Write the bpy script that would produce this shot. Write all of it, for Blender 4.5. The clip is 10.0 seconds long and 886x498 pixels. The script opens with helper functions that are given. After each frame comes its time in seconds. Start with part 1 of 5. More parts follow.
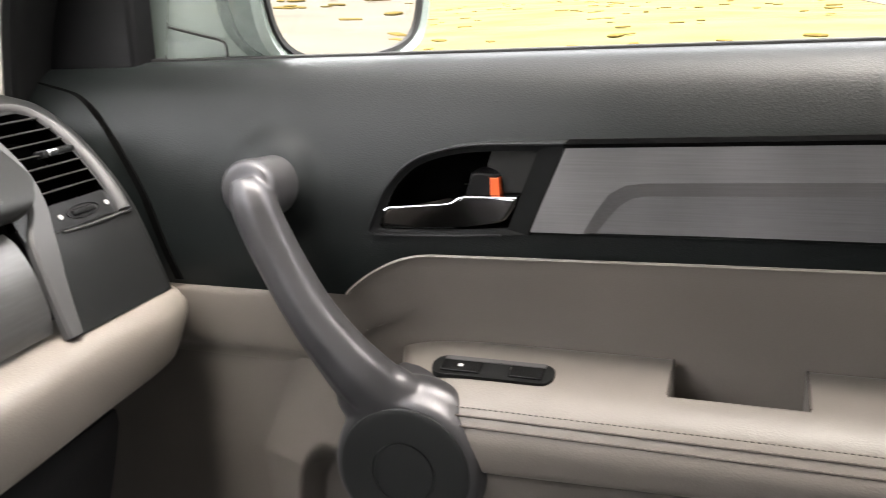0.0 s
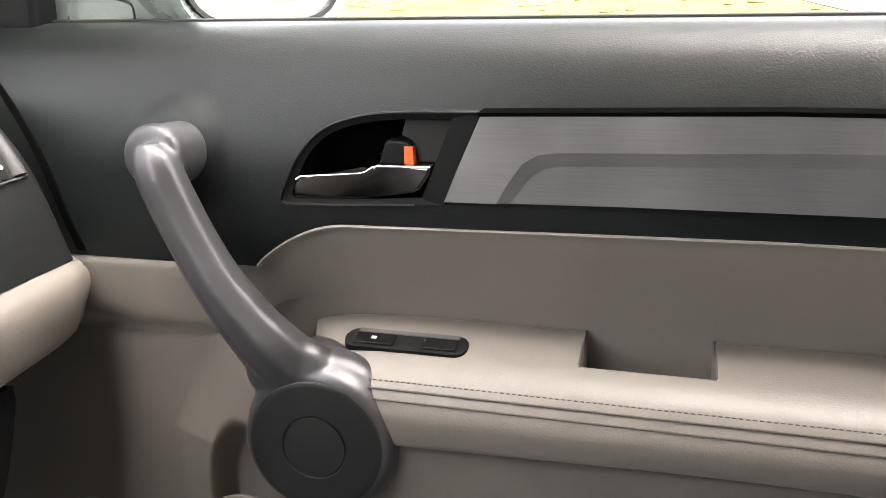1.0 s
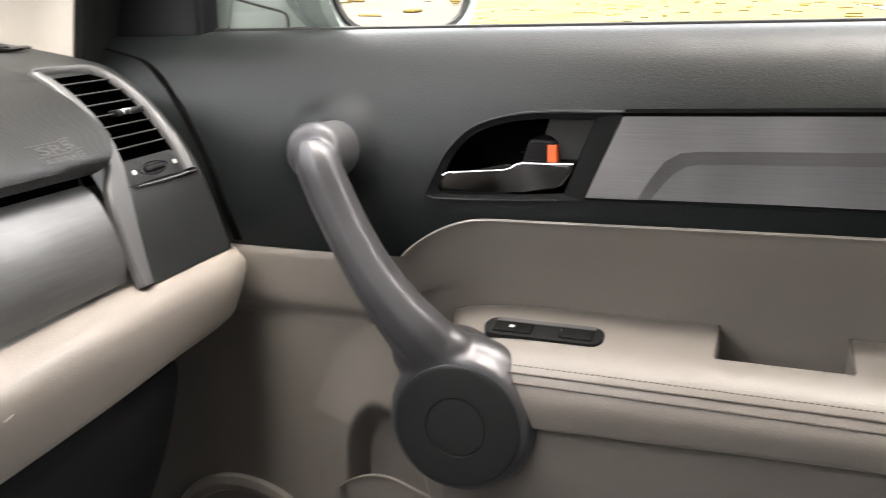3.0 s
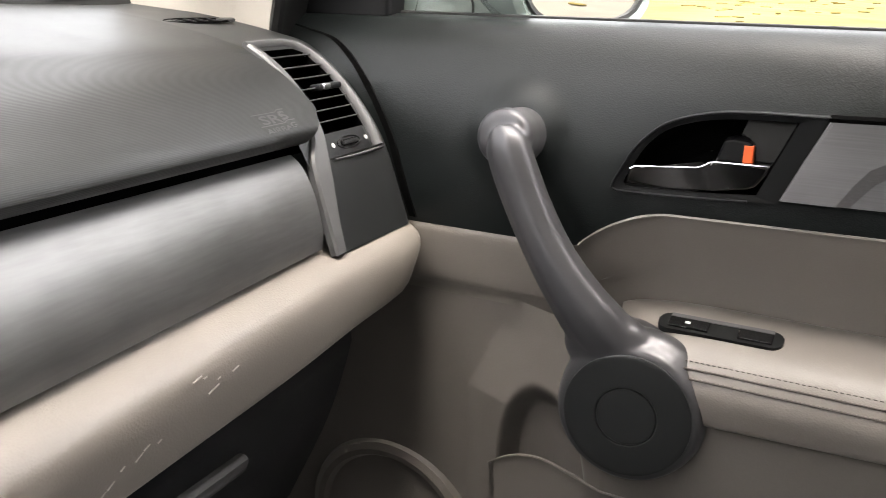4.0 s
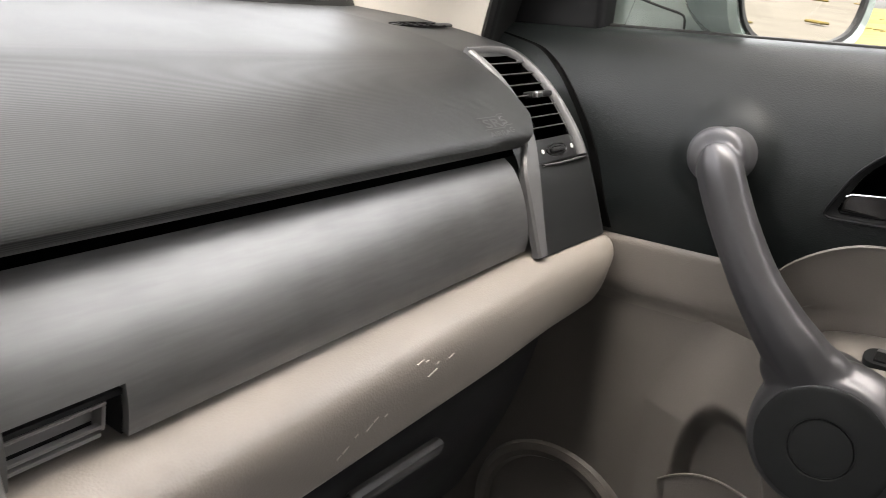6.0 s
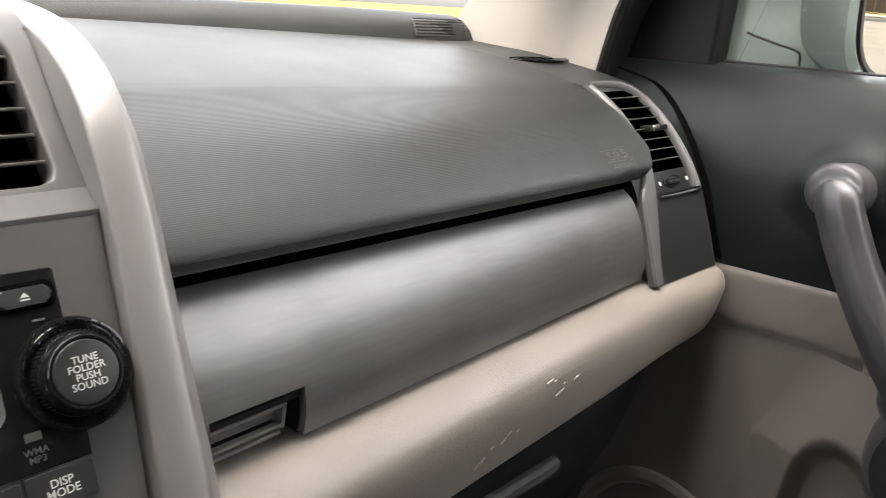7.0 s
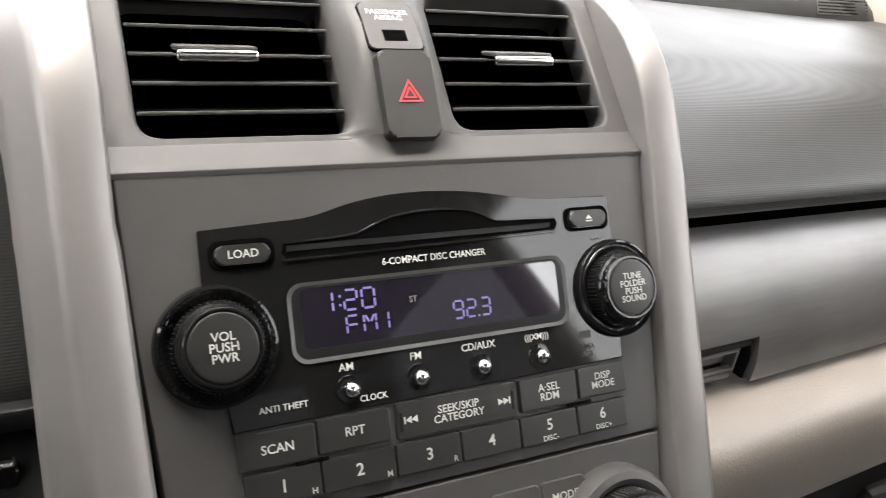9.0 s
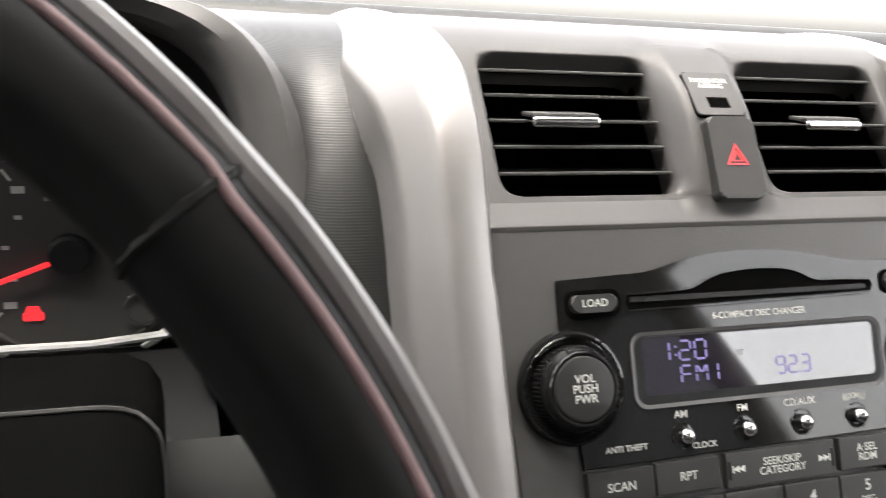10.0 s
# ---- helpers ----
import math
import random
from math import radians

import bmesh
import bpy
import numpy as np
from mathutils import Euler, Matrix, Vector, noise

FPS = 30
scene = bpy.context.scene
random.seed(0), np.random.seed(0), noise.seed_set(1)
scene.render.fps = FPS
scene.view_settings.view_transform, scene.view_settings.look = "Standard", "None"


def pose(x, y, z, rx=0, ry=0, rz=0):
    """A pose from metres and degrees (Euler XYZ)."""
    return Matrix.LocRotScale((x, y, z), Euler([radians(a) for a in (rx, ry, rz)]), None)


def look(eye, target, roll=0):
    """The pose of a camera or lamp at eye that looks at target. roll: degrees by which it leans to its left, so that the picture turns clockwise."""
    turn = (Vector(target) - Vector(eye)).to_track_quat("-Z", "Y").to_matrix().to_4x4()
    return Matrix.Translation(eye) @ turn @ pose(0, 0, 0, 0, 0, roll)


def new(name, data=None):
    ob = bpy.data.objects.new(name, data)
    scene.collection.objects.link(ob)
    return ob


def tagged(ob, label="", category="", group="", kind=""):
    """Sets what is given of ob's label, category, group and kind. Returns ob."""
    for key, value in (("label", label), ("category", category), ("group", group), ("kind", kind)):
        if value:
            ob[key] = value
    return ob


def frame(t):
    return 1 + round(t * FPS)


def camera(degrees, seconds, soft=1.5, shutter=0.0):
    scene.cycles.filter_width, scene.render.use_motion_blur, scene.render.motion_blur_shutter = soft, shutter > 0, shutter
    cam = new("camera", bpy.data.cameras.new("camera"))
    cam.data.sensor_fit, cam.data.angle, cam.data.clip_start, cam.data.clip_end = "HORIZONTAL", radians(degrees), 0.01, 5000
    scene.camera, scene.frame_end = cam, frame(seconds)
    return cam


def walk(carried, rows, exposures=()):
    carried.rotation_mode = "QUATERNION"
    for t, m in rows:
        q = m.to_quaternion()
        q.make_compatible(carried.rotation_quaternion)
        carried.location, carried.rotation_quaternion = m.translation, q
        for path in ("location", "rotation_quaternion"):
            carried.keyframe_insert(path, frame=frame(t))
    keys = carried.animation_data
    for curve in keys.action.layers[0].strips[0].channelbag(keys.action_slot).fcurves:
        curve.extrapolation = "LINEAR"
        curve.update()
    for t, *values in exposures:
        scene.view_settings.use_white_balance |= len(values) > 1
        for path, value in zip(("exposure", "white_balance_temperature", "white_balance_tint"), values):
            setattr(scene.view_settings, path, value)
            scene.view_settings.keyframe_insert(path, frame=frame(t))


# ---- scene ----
cam = camera(55.8, 10.0, soft=0.9, shutter=0.32)
EXPOSURE, KELVIN = 3.6, 6900.0
PATH = [
    (0, (0.17, -0.47, 1.122), (1.962, 0.205, 0.546), -3.1),
    (0.5, (0.18, -0.484, 1.111), (2.011, 0.047, 0.505), -1.3),
    (1, (0.18, -0.481, 1.107), (2.011, 0.036, 0.492), -1.3),
    (1.5, (0.175, -0.476, 1.104), (2.008, 0.041, 0.492), -1.1),
    (2, (0.174, -0.472, 1.102), (2.006, 0.047, 0.49), -1.1),
    (2.5, (0.171, -0.465, 1.096), (2.009, 0.053, 0.499), -1.1),
    (3, (0.124, -0.445, 1.102), (1.907, 0.253, 0.526), -1.7),
    (3.2, (0.107, -0.426, 1.106), (1.866, 0.32, 0.517), -1.1),
    (4.5, (0.065, -0.354, 1.108), (1.73, 0.57, 0.498), 2.2),
    (5, (0.054, -0.342, 1.106), (1.687, 0.638, 0.495), 3.0),
    (5.2, (0.047, -0.345, 1.109), (1.654, 0.681, 0.505), 2.7),
    (6.5, (-0.011, -0.329, 1.111), (1.466, 0.887, 0.527), 3.1),
    (6.6, (-0.02, -0.334, 1.112), (1.447, 0.905, 0.55), 2.7),
    (7, (-0.032, -0.324, 1.117), (1.39, 0.966, 0.56), 3.4),
    (7.5, (-0.063, -0.324, 1.118), (1.231, 1.087, 0.541), 3.9),
    (8, (-0.115, -0.311, 1.113), (0.964, 1.26, 0.504), 3.9),
    (8.5, (-0.144, -0.302, 1.109), (0.823, 1.328, 0.471), 4.5),
    (9, (-0.148, -0.298, 1.107), (0.762, 1.362, 0.461), 4.4),
    (9.5, (-0.196, -0.289, 1.11), (0.584, 1.453, 0.515), 3.5),
    (10, (-0.231, -0.29, 1.11), (0.381, 1.533, 0.56), 3.2),
]
walk(cam, [(t, look(eye, target, roll)) for t, eye, target, roll in PATH], exposures=[(t, EXPOSURE + gain, KELVIN, 10.0) for t, gain in ((0.0, 0.3), (0.6, 0.47), (1.5, 0.57), (2.5, 0.57), (3.0, 0.44), (5.0, 0.1), (7.0, -0.05), (8.5, 0.15), (10.0, 0.15))])

# ---- world and light: an overcast day ----
world = bpy.data.worlds.new("overcast_sky")
scene.world = world
world.use_nodes = True
wn, wl = world.node_tree.nodes, world.node_tree.links
sky = wn.new("ShaderNodeTexSky")
sky.sky_type, sky.sun_disc = "NISHITA", False
sky.sun_elevation, sky.sun_rotation = radians(72), radians(-153)
sky.air_density, sky.dust_density, sky.ozone_density = 1.0, 4.0, 1.0
pale = wn.new("ShaderNodeHueSaturation")
pale.inputs["Saturation"].default_value = 0.22
wl.new(sky.outputs[0], pale.inputs["Color"])
wl.new(pale.outputs[0], wn["Background"].inputs["Color"])
wn["Background"].inputs["Strength"].default_value = 0.15
sun_lamp = bpy.data.lights.new("sun", "SUN")
sun_lamp.energy, sun_lamp.angle, sun_lamp.color = 0.6, radians(40), (1.0, 0.97, 0.92)
sun = new("sun", sun_lamp)
sun.matrix_world = look((-2, -4, 14), (0, 0, 0))


# ---- materials ----
def material(name, color, rough=0.5, metal=0.0, grain=0.0, grain_size=900.0, stretch=(1, 1, 1), mottle=0.06, mottle_size=9.0,
             rough_vary=0.06, coat=0.0, bands=0.0, bump_depth=0.0004, cells=False, spec=0.5):
    """A painted, moulded or woven surface: colour mottled at two scales, uneven gloss, and a fine relief."""
    m = bpy.data.materials.new(name)
    m.use_nodes = True
    n, l = m.node_tree.nodes, m.node_tree.links
    b = n["Principled BSDF"]
    b.inputs["Metallic"].default_value = metal
    b.inputs["Coat Weight"].default_value = coat
    b.inputs["Specular IOR Level"].default_value = spec
    co = n.new("ShaderNodeTexCoord")
    mp = n.new("ShaderNodeMapping")
    mp.inputs["Scale"].default_value = stretch
    l.new(co.outputs["Object"], mp.inputs["Vector"])
    fine = n.new("ShaderNodeTexVoronoi" if cells else "ShaderNodeTexNoise")
    fine.inputs["Scale"].default_value = grain_size
    l.new(mp.outputs[0], fine.inputs["Vector"])
    broad = n.new("ShaderNodeTexNoise")
    broad.inputs["Scale"].default_value, broad.inputs["Detail"].default_value = mottle_size, 5
    l.new(co.outputs["Object"], broad.inputs["Vector"])
    both = n.new("ShaderNodeMath")
    both.operation = "MULTIPLY_ADD"
    l.new(fine.outputs[0], both.inputs[0])
    both.inputs[1].default_value = 0.35
    l.new(broad.outputs[0], both.inputs[2])
    ramp = n.new("ShaderNodeMapRange")
    ramp.inputs["From Min"].default_value, ramp.inputs["From Max"].default_value = 0.3, 1.05
    ramp.inputs["To Min"].default_value, ramp.inputs["To Max"].default_value = 1 - mottle, 1 + mottle
    l.new(both.outputs[0], ramp.inputs["Value"])
    tint = n.new("ShaderNodeVectorMath")
    tint.operation = "SCALE"
    tint.inputs[0].default_value = color
    l.new(ramp.outputs[0], tint.inputs["Scale"])
    l.new(tint.outputs[0], b.inputs["Base Color"])
    gloss = n.new("ShaderNodeMapRange")
    gloss.inputs["From Min"].default_value, gloss.inputs["From Max"].default_value = 0.3, 1.05
    gloss.inputs["To Min"].default_value, gloss.inputs["To Max"].default_value = max(0.02, rough - rough_vary), rough + rough_vary
    l.new(both.outputs[0], gloss.inputs["Value"])
    l.new(gloss.outputs[0], b.inputs["Roughness"])
    height = fine.outputs[0]
    if bands:
        wave = n.new("ShaderNodeTexWave")
        wave.wave_type, wave.bands_direction, wave.wave_profile = "BANDS", "X", "SIN"
        wave.inputs["Scale"].default_value = bands
        l.new(co.outputs["UV"], wave.inputs["Vector"])
        height = wave.outputs["Fac"]
    if grain:
        bump = n.new("ShaderNodeBump")
        bump.inputs["Strength"].default_value, bump.inputs["Distance"].default_value = grain, bump_depth
        l.new(height, bump.inputs["Height"])
        l.new(bump.outputs[0], b.inputs["Normal"])
    return m


def plain(name, color, rough=0.4, metal=0.0, glow=0.0, unlit=None):
    m = bpy.data.materials.new(name)
    m.use_nodes = True
    b = m.node_tree.nodes["Principled BSDF"]
    b.inputs["Base Color"].default_value = (*(unlit or color), 1)
    b.inputs["Roughness"].default_value, b.inputs["Metallic"].default_value = rough, metal
    if glow:
        b.inputs["Emission Color"].default_value, b.inputs["Emission Strength"].default_value = (*color, 1), glow
    return m


def glass(name, rough=0.0, tint=(1, 1, 1)):
    m = plain(name, tint, rough)
    m.node_tree.nodes["Principled BSDF"].inputs["Transmission Weight"].default_value = 1.0
    m.node_tree.nodes["Principled BSDF"].inputs["IOR"].default_value = 1.45
    return m


DARK = material("dark_grained_vinyl", (0.0040, 0.0050, 0.0050), 0.40, spec=0.22, grain=0.22, grain_size=800, cells=True, mottle=0.10, bump_depth=0.0006)
DASH = material("dash_top_vinyl", (0.007, 0.007, 0.007), 0.52, spec=0.32, grain=0.25, grain_size=700, cells=True, mottle=0.08)
RIB = material("ribbed_dash_pad", (0.006, 0.006, 0.0058), 0.47, spec=0.36, grain=0.15, bands=242.0, grain_size=700, mottle=0.08, bump_depth=0.0004)
BEIGE = material("beige_vinyl", (0.150, 0.132, 0.116), 0.42, grain=0.16, grain_size=620, cells=True, mottle=0.07, bump_depth=0.0006)
# Beige a step darker; on the lower door it carries footwell shade.
BEIGE_DIM = material("dimmed_beige_plastic", (0.120, 0.106, 0.094), 0.5, grain=0.25, grain_size=500, cells=True, mottle=0.07)
SEAM = material("brown_sewn_seam", (0.060, 0.050, 0.043), 0.7, mottle=0.1)
SILVER = material("satin_silver_paint", (0.180, 0.172, 0.169), 0.42, metal=0.55, grain_size=1500, mottle=0.04, mottle_size=14)
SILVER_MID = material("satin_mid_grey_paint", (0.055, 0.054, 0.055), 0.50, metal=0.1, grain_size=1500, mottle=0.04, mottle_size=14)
SILVER_DARK = material("satin_graphite_paint", (0.062, 0.060, 0.063), 0.42, metal=0.6, grain_size=1500, mottle=0.05, mottle_size=14)
FRAME_GREY = material("satin_grey_plastic", (0.038, 0.0365, 0.036), 0.52, spec=0.35, grain_size=1500, mottle=0.05)
BRUSH_X = material("brushed_grey_panel", (0.138, 0.135, 0.133), 0.42, metal=0.85, grain_size=40, stretch=(0.12, 8, 8), mottle=0.34, rough_vary=0.0, bump_depth=0.0003)
BRUSH_Y = material("brushed_trim_panel", (0.330, 0.318, 0.322), 0.36, metal=0.85, grain_size=90, stretch=(10, 0.2, 10), mottle=0.30, rough_vary=0.09, bump_depth=0.0003)
SMOOTH_CHARCOAL = material("smooth_charcoal_plastic", (0.017, 0.0165, 0.016), 0.48, spec=0.4, grain=0.05, grain_size=1400, mottle=0.05)
END_DARK = material("dark_satin_plastic", (0.0085, 0.0088, 0.009), 0.42, spec=0.35, grain=0.06, grain_size=1300, cells=True, mottle=0.06)
CHARCOAL = material("charcoal_grained_plastic", (0.031, 0.0298, 0.0294), 0.5, grain=0.08, grain_size=1500, cells=True, mottle=0.08)
BLACK = material("black_moulded_plastic", (0.006, 0.006, 0.0065), 0.45, spec=0.18, grain=0.1, grain_size=800, mottle=0.1)
BEZEL = material("matt_black_bezel", (0.0042, 0.0044, 0.0045), 0.55, spec=0.16, grain=0.08, grain_size=900, mottle=0.1)
# Black without sheen: gaps, holes and recesses get their dark from this colour.
VOID = material("sheenless_shade_black", (0.0025, 0.0025, 0.0025), 0.9, spec=0.0, mottle=0.1)
PIANO = material("gloss_black_plastic", (0.004, 0.004, 0.0041), 0.06, spec=0.38, grain_size=300, mottle=0.1, rough_vary=0.02)
KEY = material("soft_black_key", (0.0085, 0.0082, 0.0081), 0.42, spec=0.4, grain_size=900, mottle=0.08)
RUBBER = material("black_rubber_seal", (0.004, 0.004, 0.004), 0.6, spec=0.25, mottle=0.1)
LEATHER = material("black_leather", (0.0075, 0.0072, 0.0074), 0.50, spec=0.24, grain=0.02, grain_size=1300, cells=True, rough_vary=0.01, mottle=0.04, bump_depth=0.0004)
CHROME = plain("chrome", (0.85, 0.85, 0.86), 0.07, 1.0)
# Chrome toned down to stand for the dark cabin it reflects.
DARK_CHROME = plain("chrome_toned_for_reflection", (0.24, 0.235, 0.235), 0.10, 1.0)
SATIN_CHROME = plain("satin_chrome", (0.62, 0.62, 0.62), 0.12, 1.0)
WHITE = plain("white_print", (0.40, 0.40, 0.38), 0.5)
DIM_PRINT = plain("dim_grey_print", (0.13, 0.13, 0.13), 0.5)
# Pale grey where chrome reflected too little; its brightness is in the colour.
BRIGHT_TRIM = plain("pale_chrome_stand_in", (0.50, 0.50, 0.50), 0.3)
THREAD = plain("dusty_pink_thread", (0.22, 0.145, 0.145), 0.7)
SCUFF = plain("pale_scuffed_vinyl", (0.33, 0.30, 0.27), 0.6)
RED = plain("red_print", (0.62, 0.04, 0.05), 0.45)
ORANGE = plain("orange_plastic", (0.85, 0.13, 0.035), 0.4)
DIGIT = plain("lit_display_digits", (0.40, 0.33, 0.85), 0.4, glow=0.04, unlit=(0.03, 0.025, 0.06))
NEEDLE = plain("lit_red_needle", (0.9, 0.03, 0.04), 0.4, glow=0.07)
SCREEN = plain("dark_display_window", (0.006, 0.005, 0.008), 0.04)
SCREEN.node_tree.nodes["Principled BSDF"].inputs["Specular IOR Level"].default_value = 1.0
PAINT = material("pale_green_silver_car_paint", (0.16, 0.19, 0.175), 0.22, metal=0.4, grain_size=2500, mottle=0.03, coat=0.8)
LINER = material("pale_cloth_headliner", (0.25, 0.23, 0.205), 0.85, grain=0.3, grain_size=1100, mottle=0.05)
PILLAR_TRIM = material("pale_pillar_trim", (0.36, 0.33, 0.29), 0.6, grain=0.2, grain_size=900, cells=True, mottle=0.04)
CARPET = material("dark_carpet", (0.03, 0.028, 0.026), 0.95, grain=0.6, grain_size=900, mottle=0.2, bump_depth=0.002)
CLEAR = glass("clear_glass")
PRIVACY = glass("dark_privacy_glass", tint=(0.05, 0.05, 0.052))
MIRROR = plain("mirror_glass", (0.86, 0.88, 0.88), 0.01, 1.0)
GRASS = material("dry_spring_grass", (0.105, 0.097, 0.042), 0.9, spec=0.0, grain=0.6, grain_size=14, mottle=0.45, mottle_size=0.35, bump_depth=0.03)
FENCE_WOOD = material("weathered_brown_wood", (0.045, 0.033, 0.024), 0.85, spec=0.0, grain=0.3, grain_size=30, mottle=0.2, mottle_size=2)
LEAF = material("dead_leaves", (0.085, 0.062, 0.020), 0.9, spec=0.0, grain=0.3, grain_size=20, mottle=0.3, mottle_size=3)
CONCRETE = material("pale_concrete", (0.16, 0.148, 0.128), 0.85, spec=0.0, grain=0.4, grain_size=60, mottle=0.12, mottle_size=0.8, bump_depth=0.003)
ASPHALT = material("worn_pale_asphalt", (0.085, 0.076, 0.063), 0.9, spec=0.0, grain=0.5, grain_size=90, mottle=0.2, mottle_size=0.6, bump_depth=0.004)


# ---- mesh helpers ----
def slab(corners, thickness):
    """A closed flat pane between the given corners and the same corners moved along the face's normal."""
    pts = [Vector(c) for c in corners]
    nrm = Vector()
    for a, b in zip(pts, pts[1:] + pts[:1]):
        nrm += a.cross(b)
    nrm.normalize()
    # every corner is brought into the pane's plane
    mid = sum(pts, Vector()) / len(pts)
    pts = [p - nrm * (p - mid).dot(nrm) for p in pts]
    bm = bmesh.new()
    lo, hi = [bm.verts.new(p) for p in pts], [bm.verts.new(p + nrm * thickness) for p in pts]
    bm.faces.new(lo[::-1])
    bm.faces.new(hi)
    for i in range(len(pts)):
        j = (i + 1) % len(pts)
        bm.faces.new((lo[i], lo[j], hi[j], hi[i]))
    bmesh.ops.recalc_face_normals(bm, faces=bm.faces)
    return bm


def V(*a):
    return Vector(a)


def smooth_line(pts, n):
    """n points on a smooth curve through pts, evenly spread by length."""
    p = [Vector(q) for q in pts]
    if len(p) == 2:
        return [p[0].lerp(p[1], i / (n - 1)) for i in range(n)]
    ext = [2 * p[0] - p[1]] + p + [2 * p[-1] - p[-2]]
    dense = []
    for i in range(1, len(ext) - 2):
        a, b, c, d = ext[i - 1:i + 3]
        for k in range(12):
            t = k / 12
            dense.append(0.5 * (2 * b + (c - a) * t + (2 * a - 5 * b + 4 * c - d) * t * t + (3 * b - a - 3 * c + d) * t ** 3))
    dense.append(p[-1])
    far = [0.0]
    for a, b in zip(dense, dense[1:]):
        far.append(far[-1] + (b - a).length)
    out, k = [], 0
    for i in range(n):
        goal = far[-1] * i / (n - 1)
        while k < len(dense) - 2 and far[k + 1] < goal:
            k += 1
        out.append(dense[k].lerp(dense[k + 1], min(1, (goal - far[k]) / max(1e-9, far[k + 1] - far[k]))))
    return out


def grid(rows, closed=False, caps=False):
    bm = bmesh.new()
    vs = [[bm.verts.new(q) for q in r] for r in rows]
    for a, b in zip(vs, vs[1:]):
        for i in range(len(a) if closed else len(a) - 1):
            j = (i + 1) % len(a)
            bm.faces.new((a[i], a[j], b[j], b[i]))
    if caps:
        bm.faces.new(vs[0][::-1])
        bm.faces.new(vs[-1])
    bmesh.ops.recalc_face_normals(bm, faces=bm.faces)
    return bm


def sheet(sections, across=24, along=24, thickness=0.004, toward=None):
    """A moulded panel: a smooth surface through cross-sections, with thickness on the side away from the point `toward`."""
    rows = [smooth_line(s, across) for s in sections]
    cols = [smooth_line([r[i] for r in rows], along) for i in range(across)]
    bm = grid([[c[j] for c in cols] for j in range(along)])
    if toward is not None:
        f = bm.faces[:]
        mid = sum((q.calc_center_median() for q in f), Vector()) / len(f)
        if sum((q.normal.dot(Vector(toward) - q.calc_center_median()) for q in f)) < 0:
            bmesh.ops.reverse_faces(bm, faces=f)
    if thickness:
        bmesh.ops.solidify(bm, geom=bm.faces[:], thickness=thickness)
    return bm


def ribbed_sheet(sections, across_n, along_n, thickness, toward):
    """A moulded panel that carries the length along its cross-section as its texture coordinate."""
    bm = sheet(sections, across_n, along_n, 0.0, toward)
    bm.verts.ensure_lookup_table()
    far = {}
    for j in range(along_n):
        d = 0.0
        for i in range(across_n):
            k = j * across_n + i
            d += (bm.verts[k].co - bm.verts[k - 1].co).length if i else 0.0
            far[k] = d
    bm.verts.index_update()
    uv = bm.loops.layers.uv.new("ribs")
    for f in bm.faces:
        for lo in f.loops:
            lo[uv].uv = (far[lo.vert.index], lo.vert.co.x)
    bmesh.ops.solidify(bm, geom=bm.faces[:], thickness=thickness)
    return bm


def shift(bm, m):
    bm.transform(m)
    return bm


def block(size, at=(0, 0, 0), bevel=0.0, segments=2):
    bm = bmesh.new()
    bmesh.ops.create_cube(bm, size=1, matrix=Matrix.Translation(at) @ Matrix.Diagonal((*size, 1)))
    if bevel:
        bmesh.ops.bevel(bm, geom=bm.edges[:], offset=bevel, segments=segments, affect="EDGES", profile=0.5)
    return bm


def prism(outline, z0, z1, bevel=0.0, segments=2):
    """A plate with the given outline, in its own x and y, from z0 to z1; its upper rim rounded."""
    bm = bmesh.new()
    n = len(outline)
    lo, hi = [bm.verts.new((x, y, z0)) for x, y in outline], [bm.verts.new((x, y, z1)) for x, y in outline]
    for i in range(n):
        bm.faces.new((lo[i], lo[(i + 1) % n], hi[(i + 1) % n], hi[i]))
    bm.faces.new(lo[::-1])
    top = bm.faces.new(hi)
    if bevel:
        bmesh.ops.bevel(bm, geom=list(top.edges), offset=bevel, segments=segments, affect="EDGES", profile=0.5)
    bmesh.ops.recalc_face_normals(bm, faces=bm.faces)
    return bm


def frame_ring(outer, inner, z0, z1, dip=0.0):
    """A frame between two outlines of equal count; dip lowers its inner rim."""
    bm = bmesh.new()
    n = len(outer)
    loops = [[bm.verts.new((*p, z)) for p in o] for o, z in ((outer, z0), (outer, z1), (inner, z1 - dip), (inner, z0))]
    for a, b in zip(loops, loops[1:] + loops[:1]):
        for i in range(n):
            bm.faces.new((a[i], a[(i + 1) % n], b[(i + 1) % n], b[i]))
    bmesh.ops.recalc_face_normals(bm, faces=bm.faces)
    return bm


def lathe(profile, n=40, squash=1.0):
    """A turned body: (radius, height) pairs round its own z."""
    bm = bmesh.new()
    loops = [[bm.verts.new((max(r, 1e-5) * math.cos(2 * math.pi * i / n), squash * max(r, 1e-5) * math.sin(2 * math.pi * i / n), z)) for i in range(n)] for r, z in profile]
    for a, b in zip(loops, loops[1:]):
        for i in range(n):
            bm.faces.new((a[i], a[(i + 1) % n], b[(i + 1) % n], b[i]))
    bmesh.ops.recalc_face_normals(bm, faces=bm.faces)
    return bm


def tube(path, radius, n=10, steps=None):
    pts = smooth_line(path, steps) if steps else [Vector(p) for p in path]
    rows = []
    for i, p in enumerate(pts):
        d = (pts[min(i + 1, len(pts) - 1)] - pts[max(i - 1, 0)]).normalized()
        a = d.cross(V(0, 0, 1) if abs(d.z) < 0.9 else V(1, 0, 0)).normalized()
        b = d.cross(a)
        rows.append([p + radius * (math.cos(2 * math.pi * k / n) * a + math.sin(2 * math.pi * k / n) * b) for k in range(n)])
    return grid(rows, closed=True, caps=True)


